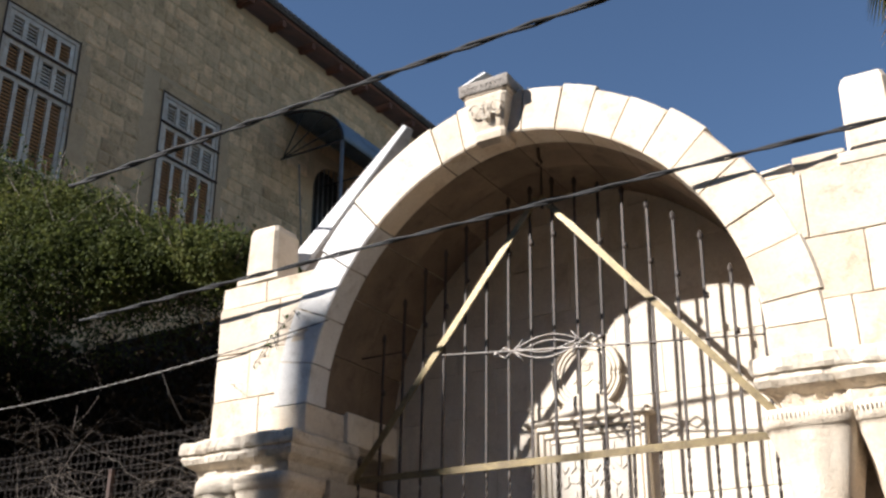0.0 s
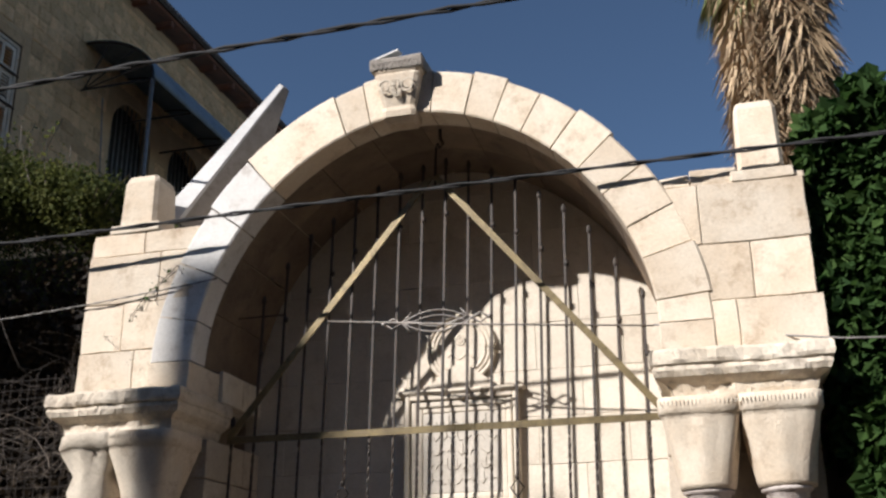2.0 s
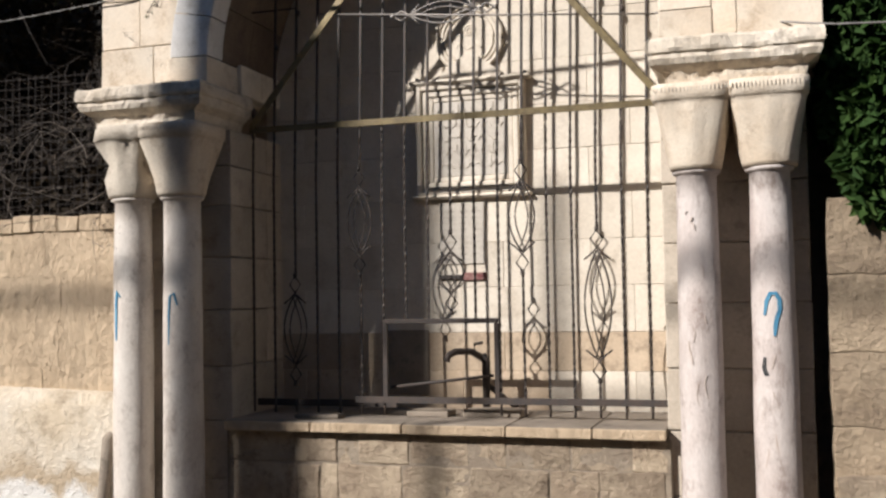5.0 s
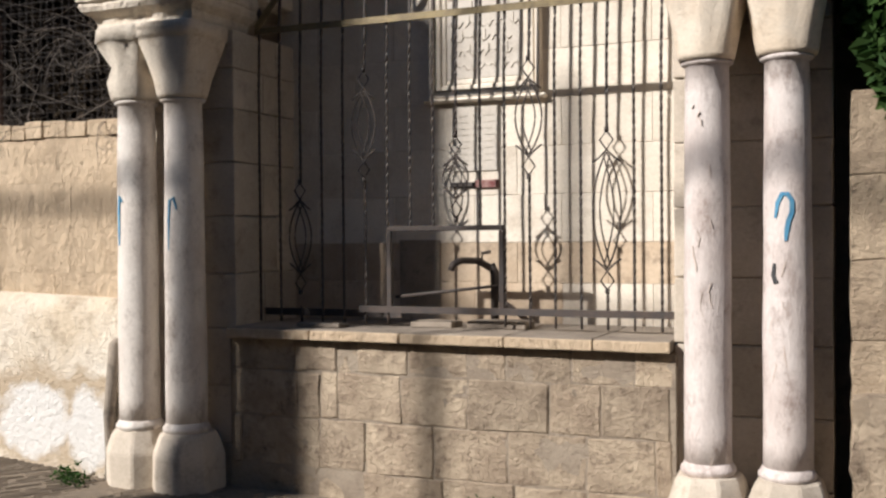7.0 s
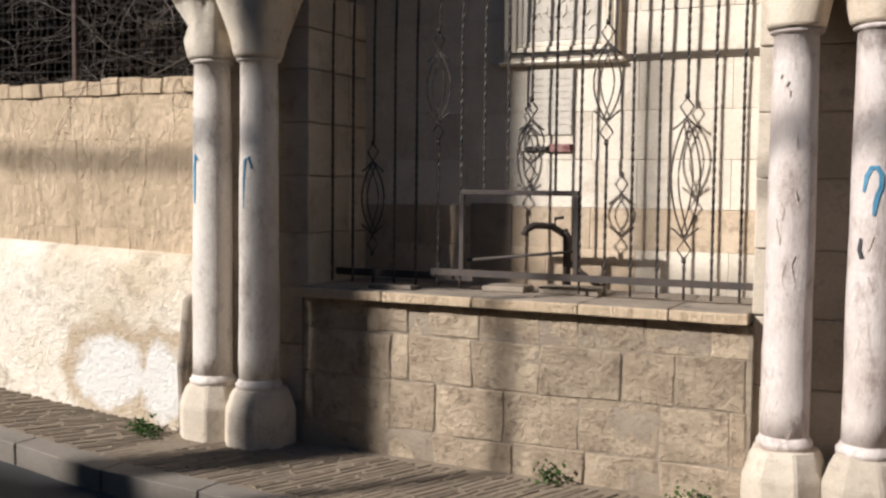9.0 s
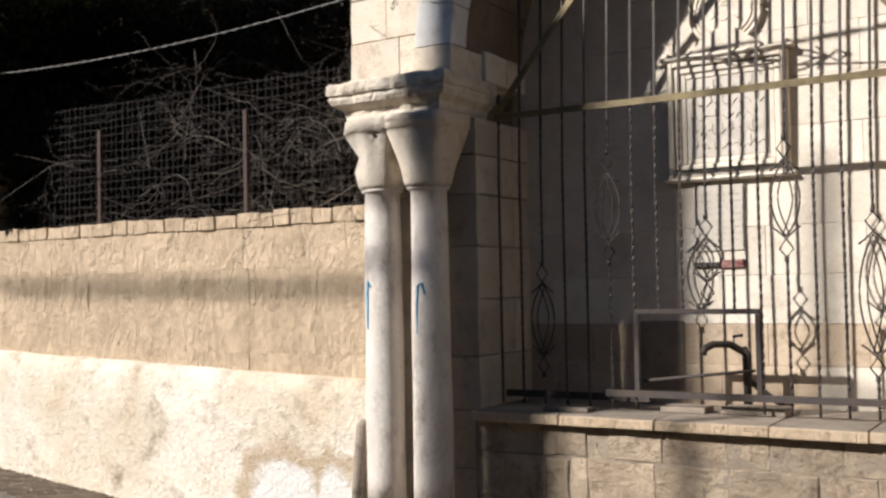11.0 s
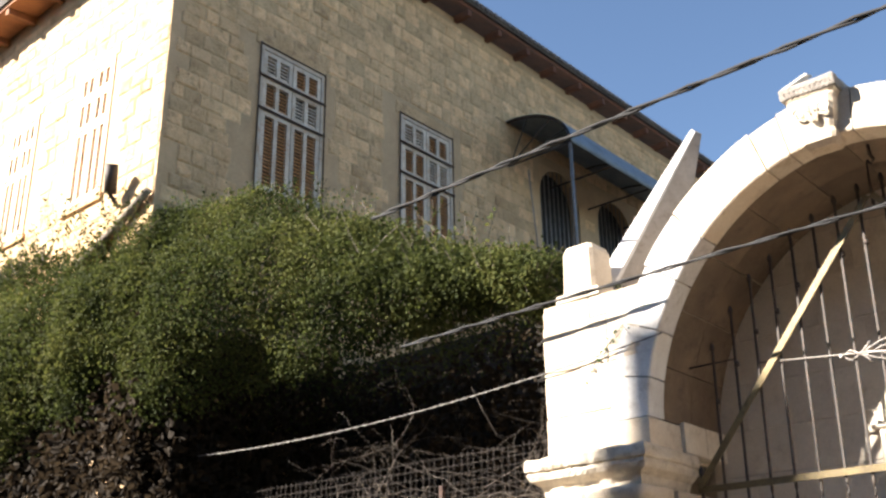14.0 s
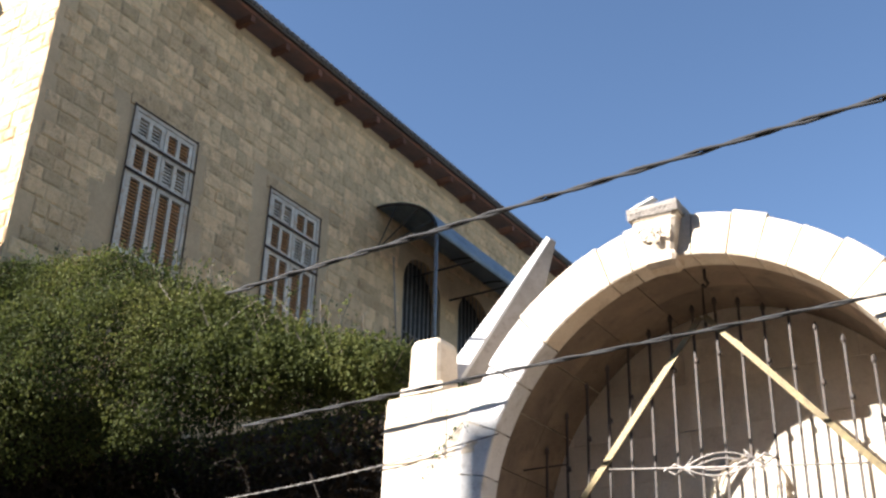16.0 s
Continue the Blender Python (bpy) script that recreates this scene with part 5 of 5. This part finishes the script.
# eaves: front, boards and rafters seen from below
slab("front_soffit", [(-20, -0.4, 10.62), (-20, -0.85, 10.6), (-9.0, -0.85, 10.86), (-9.0, -0.4, 10.9)], -0.06, TIMBER_L, label="warm brown eave boards")
slab("front_tiles", [(-20.1, 0.4, 11.2), (-20.1, -0.92, 10.68), (-8.9, -0.92, 10.95), (-8.9, 0.4, 11.45)], -0.1, ROOFT)
for i in range(14):
    x = -19.5 + i * 0.78
    z = 10.72 + (x + 20) * 0.0236
    slab("front_rafter", [(x, -0.4, z - 0.16), (x, -0.83, z - 0.18), (x + 0.09, -0.83, z - 0.18), (x + 0.09, -0.4, z - 0.16)], -0.1, TIMBER_L)
# lamp and pipe on the sunlit wall
lampw = thing("wall_lamp", "dark cylindrical floodlight on a wall bracket", "lamp")
tube("lamp_body", [(-8.0, -0.52, 7.0), (-7.86, -0.62, 7.3)], 0.075, IRON, lampw, n=12)
tube("bracket", [(-7.98, -0.4, 6.85), (-7.98, -0.55, 7.0)], 0.025, IRON, lampw)
tube("pipe", [(-8.6, -0.45, 6.32), (-7.95, -0.45, 6.55), (-7.32, -0.45, 6.85)], 0.05, COPE, house, "grey pipe along the wall", n=8)

# ---- board leaning behind the arch ----
board = thing("leaning_board", "white painted sheet board leaning behind the arch", "board")
b0, b1 = Vector((-2.04, 0.36, 4.72)), Vector((-1.48, 1.04, 6.05))
wv = Vector((0.26, 0.48, -0.1))
tv = Vector((0.11, -0.01, -0.12))
HEX = [(0, 1, 2, 3), (7, 6, 5, 4), (0, 4, 5, 1), (1, 5, 6, 2), (2, 6, 7, 3), (3, 7, 4, 0)]
# Bare grey board, darkened for its shaded broad face; the lit edge stays white.
SHEET = mat("weathered_grey_board", (0.34, 0.31, 0.28), (0.25, 0.225, 0.2), (0.14, 0.115, 0.095), 4, 40, rough=0.75, bump=0.3, dist=0.006, stain=0.4)
q0, q1 = b0 + wv * 0.06, b1 + wv * 0.02
mesh_ob("sheet", [q0, b0 + wv, b1 + wv * 0.12, q1, q0 + tv, b0 + wv + tv, b1 + wv * 0.12 + tv * 0.3, q1 + tv * 0.3], HEX, SHEET, board, "grey weathered board")
mesh_ob("front_edge", [b0, b0 + wv * 0.058, b1 + wv * 0.018, b1, b0 + tv, b0 + wv * 0.058 + tv, b1 + wv * 0.018 + tv * 0.3, b1 + tv * 0.3], HEX, SLAB, board, "white painted edge board")
tube("prop", [(-1.8, 0.5, 4.4), (-1.72, 0.8, 4.95)], 0.02, IRON, board)
tagged(box("roof_mass", -2.3, 2.3, 1.3, 3.2, -0.3, 4.2, MORTAR), "plain rear masonry behind the niche", "wall", kind="structure")

# ---- wall, stones and ivy on the other side ----
# Stained wall stone, its colour also lowered as if the wall stood in shade.
RWALL = mat("shaded_rough_wall_stone", (0.42, 0.325, 0.22), (0.3, 0.225, 0.15), (0.14, 0.1, 0.07), 3.4, 20, bump=1.0, dist=0.04, stain=0.5)
rwall = thing("wall_side", "rough stained garden wall beside the fountain", "wall", kind="structure")
box("wall_body", 2.47, 9, 0.24, 0.6, -0.4, 2.24, COPE, rwall)
for c in range(6):
    z0 = -0.4 + c * 0.447
    for k in range(6):
        x0 = 2.45 + k * 0.6
        rough_box("stone", x0, x0 + 0.597, 0.18, 0.32, z0, z0 + 0.444, RWALL, rwall, cuts=3, amp=0.02, seed=x0)
tagged(rough_box("boulder", 2.47, 2.95, 0.0, 0.3, -0.4, 0.68, RUBBLE, None, cuts=5, amp=0.07), "large rough corner stone beside the columns", "stone")
# Backing added to keep the sky out of the dark gap by the pier.
tagged(box("wall_rear", 2.3, 9, 0.75, 1.0, -0.4, 4.3, COPE), "dark overgrown wall behind the ivy", "wall", kind="structure")
ivy = thing("ivy", "glossy green ivy hanging over the garden wall", "plant")
spots = []
for _ in range(16000):
    z = rng.uniform(2.2, 4.75)
    x = 2.47 + abs(rng.normal(0, 0.45)) + 0.12 * noise.noise(Vector((z * 2, 1, 4))) + (0.1 if z < 2.6 else 0)
    spots.append((x, 0.1 + 0.2 * noise.noise(Vector((x * 2.5, z * 2.5, 9))) + abs(rng.normal(0, 0.22)), z + 0.3 * noise.noise(Vector((x * 3, z, 2)))))
for cx, top in ((2.78, 5.1), (2.98, 5.15), (3.2, 5.0), (3.4, 5.2)):
    spots += [(cx + 0.05 * math.sin(k) + rng.normal(0, 0.05), 0.5 + rng.normal(0, 0.05), 4.5 + (top - 4.5) * k / 22) for k in range(23)]
leaves("ivy_leaves", spots, 0.11, IVY, ivy)
iv = []
for i in range(14):
    stem((2.85 + 0.1 * i, 0.45, 2.2), (0.25, 0.1, 1), 2.0, 0.012, 0.07, 0, iv)
many("ivy_stem", iv, BARK_D, ivy)
weeds = []
for cx, cy in ((-2.6, -0.18), (-2.5, -0.25), (0.35, 0.1), (1.2, 0.08)):
    for _ in range(90):
        weeds.append((cx + rng.normal(0, 0.06), cy + rng.normal(0, 0.04), gz(cx) + abs(rng.normal(0.02, 0.05))))
tagged(leaves("weeds", weeds, 0.036, IVY), "small green weeds at the wall foot", "plant", kind="stuff")

vine = thing("vine_sprig", "dry thin vine sprig clinging to the stone block", "plant")
vs_ = [tube_data([(-2.0, -0.012, 3.78), (-1.9, -0.016, 3.92), (-1.78, -0.014, 4.02), (-1.66, -0.02, 4.12)], 0.0025, 4)]
for k in range(12):
    x = -2.0 + 0.03 * k
    z = 3.8 + 0.028 * k
    vs_.append(tube_data([(x, -0.015, z), (x + rng.normal(0, 0.04), -0.02, z + rng.normal(0.01, 0.05))], 0.0025, 3))
many("vine_stem", vs_, BARK_D, vine)
leaves("vine_leaves", [(-2.0 + 0.03 * k + rng.normal(0, 0.03), -0.02, 3.8 + 0.028 * k + rng.normal(0, 0.03)) for k in range(13)], 0.035, IVY, vine)

# ---- palm behind the fountain ----
palm = thing("palm_tree", "tall fan palm with a shaggy skirt of dry fronds", "tree")
PX, PY = 2.74, 4.2
lathe("trunk", [(0.3, 0.0), (0.26, 2.0), (0.24, 5.0), (0.24, 9.5)], PX, PY, PALMD, palm, wob=0.04, n=16)


def frond(base, d, L, w, out, blades=9, droop=0.6):
    base, d = Vector(base), Vector(d).normalized()
    side = d.cross(Vector((0, 0, 1)))
    if side.length < 0.1:
        side = Vector((1, 0, 0))
    side.normalize()
    hub = base + d * L * 0.45
    out.append(tube_data([base, hub], 0.014, 4))
    for k in range(blades):
        a = (k / (blades - 1) - 0.5) * 1.9
        e = (d * math.cos(a) + side * math.sin(a)).normalized()
        p1 = hub + e * L * 0.3 + Vector((0, 0, -droop * 0.1 * L))
        p2 = hub + e * L * 0.55 + Vector((0, 0, -droop * 0.5 * L))
        t = e.cross(Vector((0.2, 0.3, 1))).normalized() * w
        out.append(([hub, p1 + t, p1 - t, p2, p1 + Vector((0, 0, 0.01))], [(0, 1, 4), (0, 4, 2), (1, 3, 4), (4, 3, 2)]))


dry, green = [], []
for i in range(520):
    z = rng.uniform(6.7, 9.2)
    a = rng.uniform(0, 2 * math.pi)
    flare = 0.16 + 0.3 * (z - 6.5) / 2.7
    frond((PX + 0.22 * math.cos(a), PY + 0.22 * math.sin(a), z), (math.cos(a) * flare, math.sin(a) * flare, -1), rng.uniform(0.7, 1.2), 0.02, dry, 7, 0.3)
for i in range(60):
    z = rng.uniform(8.9, 10.0)
    a = rng.uniform(0, 2 * math.pi)
    frond((PX, PY, z), (0.7 * math.cos(a), 0.7 * math.sin(a), rng.uniform(-1.1, 0.5)), rng.uniform(0.8, 1.15), 0.025, green, 13, 0.9)
many("dry_fronds", dry, PALMD, palm, "hanging dry brown fronds")
many("green_fronds", green, PALMG, palm, "yellow-green fan fronds")

# ---- overhead cables ----


def cable(name, a, b, sag, r, material, label, strands=1):
    th = thing(name, label, "cable", "overhead cables" if name == "overhead_cable" else "service wires")
    a, b = Vector(a), Vector(b)
    for s in range(strands):
        pts = []
        for i in range(81):
            u = i / 80
            p = a.lerp(b, u) - Vector((0, 0, 4 * sag * u * (1 - u)))
            if strands > 1:
                t = u * 150 + s * 2 * math.pi / strands
                p += Vector((0, math.cos(t), math.sin(t))) * r * 1.1
            pts.append(p)
        tube("strand", pts, r, material, th, n=5)


cable("overhead_cable", (-3.95, -0.27, 5.545), (15, 0.3, 6.0), -0.1, 0.013, CABLE, "thick twisted black overhead cable", 2)
cable("overhead_cable", (-3.6, -0.26, 4.303), (14, 0.27, 4.5), -0.09, 0.009, CABLE, "black overhead cable crossing the arch", 2)
# Third cable hangs out of view, for the shadow band on wall and columns.
cable("overhead_cable", (-14, -9.0, 9.62), (14, -9.0, 9.85), 0.2, 0.045, CABLE, "thick black cable high above the street")
cable("service_wire", (-6.6, -0.05, 3.842), (-1.36, -0.03, 3.985), 0.119, 0.0035, PALECABLE, "thin twisted grey wire fixed to the arch", 2)
cable("service_wire", (1.47, 0.46, 3.56), (2.52, -0.17, 3.23), 0.01, 0.006, PALECABLE, "thin wire tied over the cornice")
cable("service_wire", (2.52, -0.17, 3.23), (9.0, -0.1, 2.95), 0.02, 0.006, PALECABLE, "thin wire running along the wall")

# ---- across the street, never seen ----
# Unseen wall, tall and dark to cut skylight and bounce into the niche.
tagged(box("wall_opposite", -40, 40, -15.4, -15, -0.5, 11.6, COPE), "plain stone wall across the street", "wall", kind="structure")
# Unseen post added and sized to throw the soft shadow over the left side.
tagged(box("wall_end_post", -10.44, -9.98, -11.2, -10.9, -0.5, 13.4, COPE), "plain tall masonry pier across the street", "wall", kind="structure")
# Pole outside the view, set so its shadow strip falls on the parapet.
pole = thing("utility_pole", "slim grey steel utility pole by the street", "pole")
tube("pole_shaft", [(-7.37, -9.0, -0.4), (-7.37, -9.0, 11.1)], 0.055, STEEL, pole, n=12)

# stones of the house walls
stones(SIDE, HY + 0.0, 15.5, 5.0, 11.7, holes_s, 200)
stones(FRONT, -14.5, HX, 5.0, 10.6, holes_f, 90)
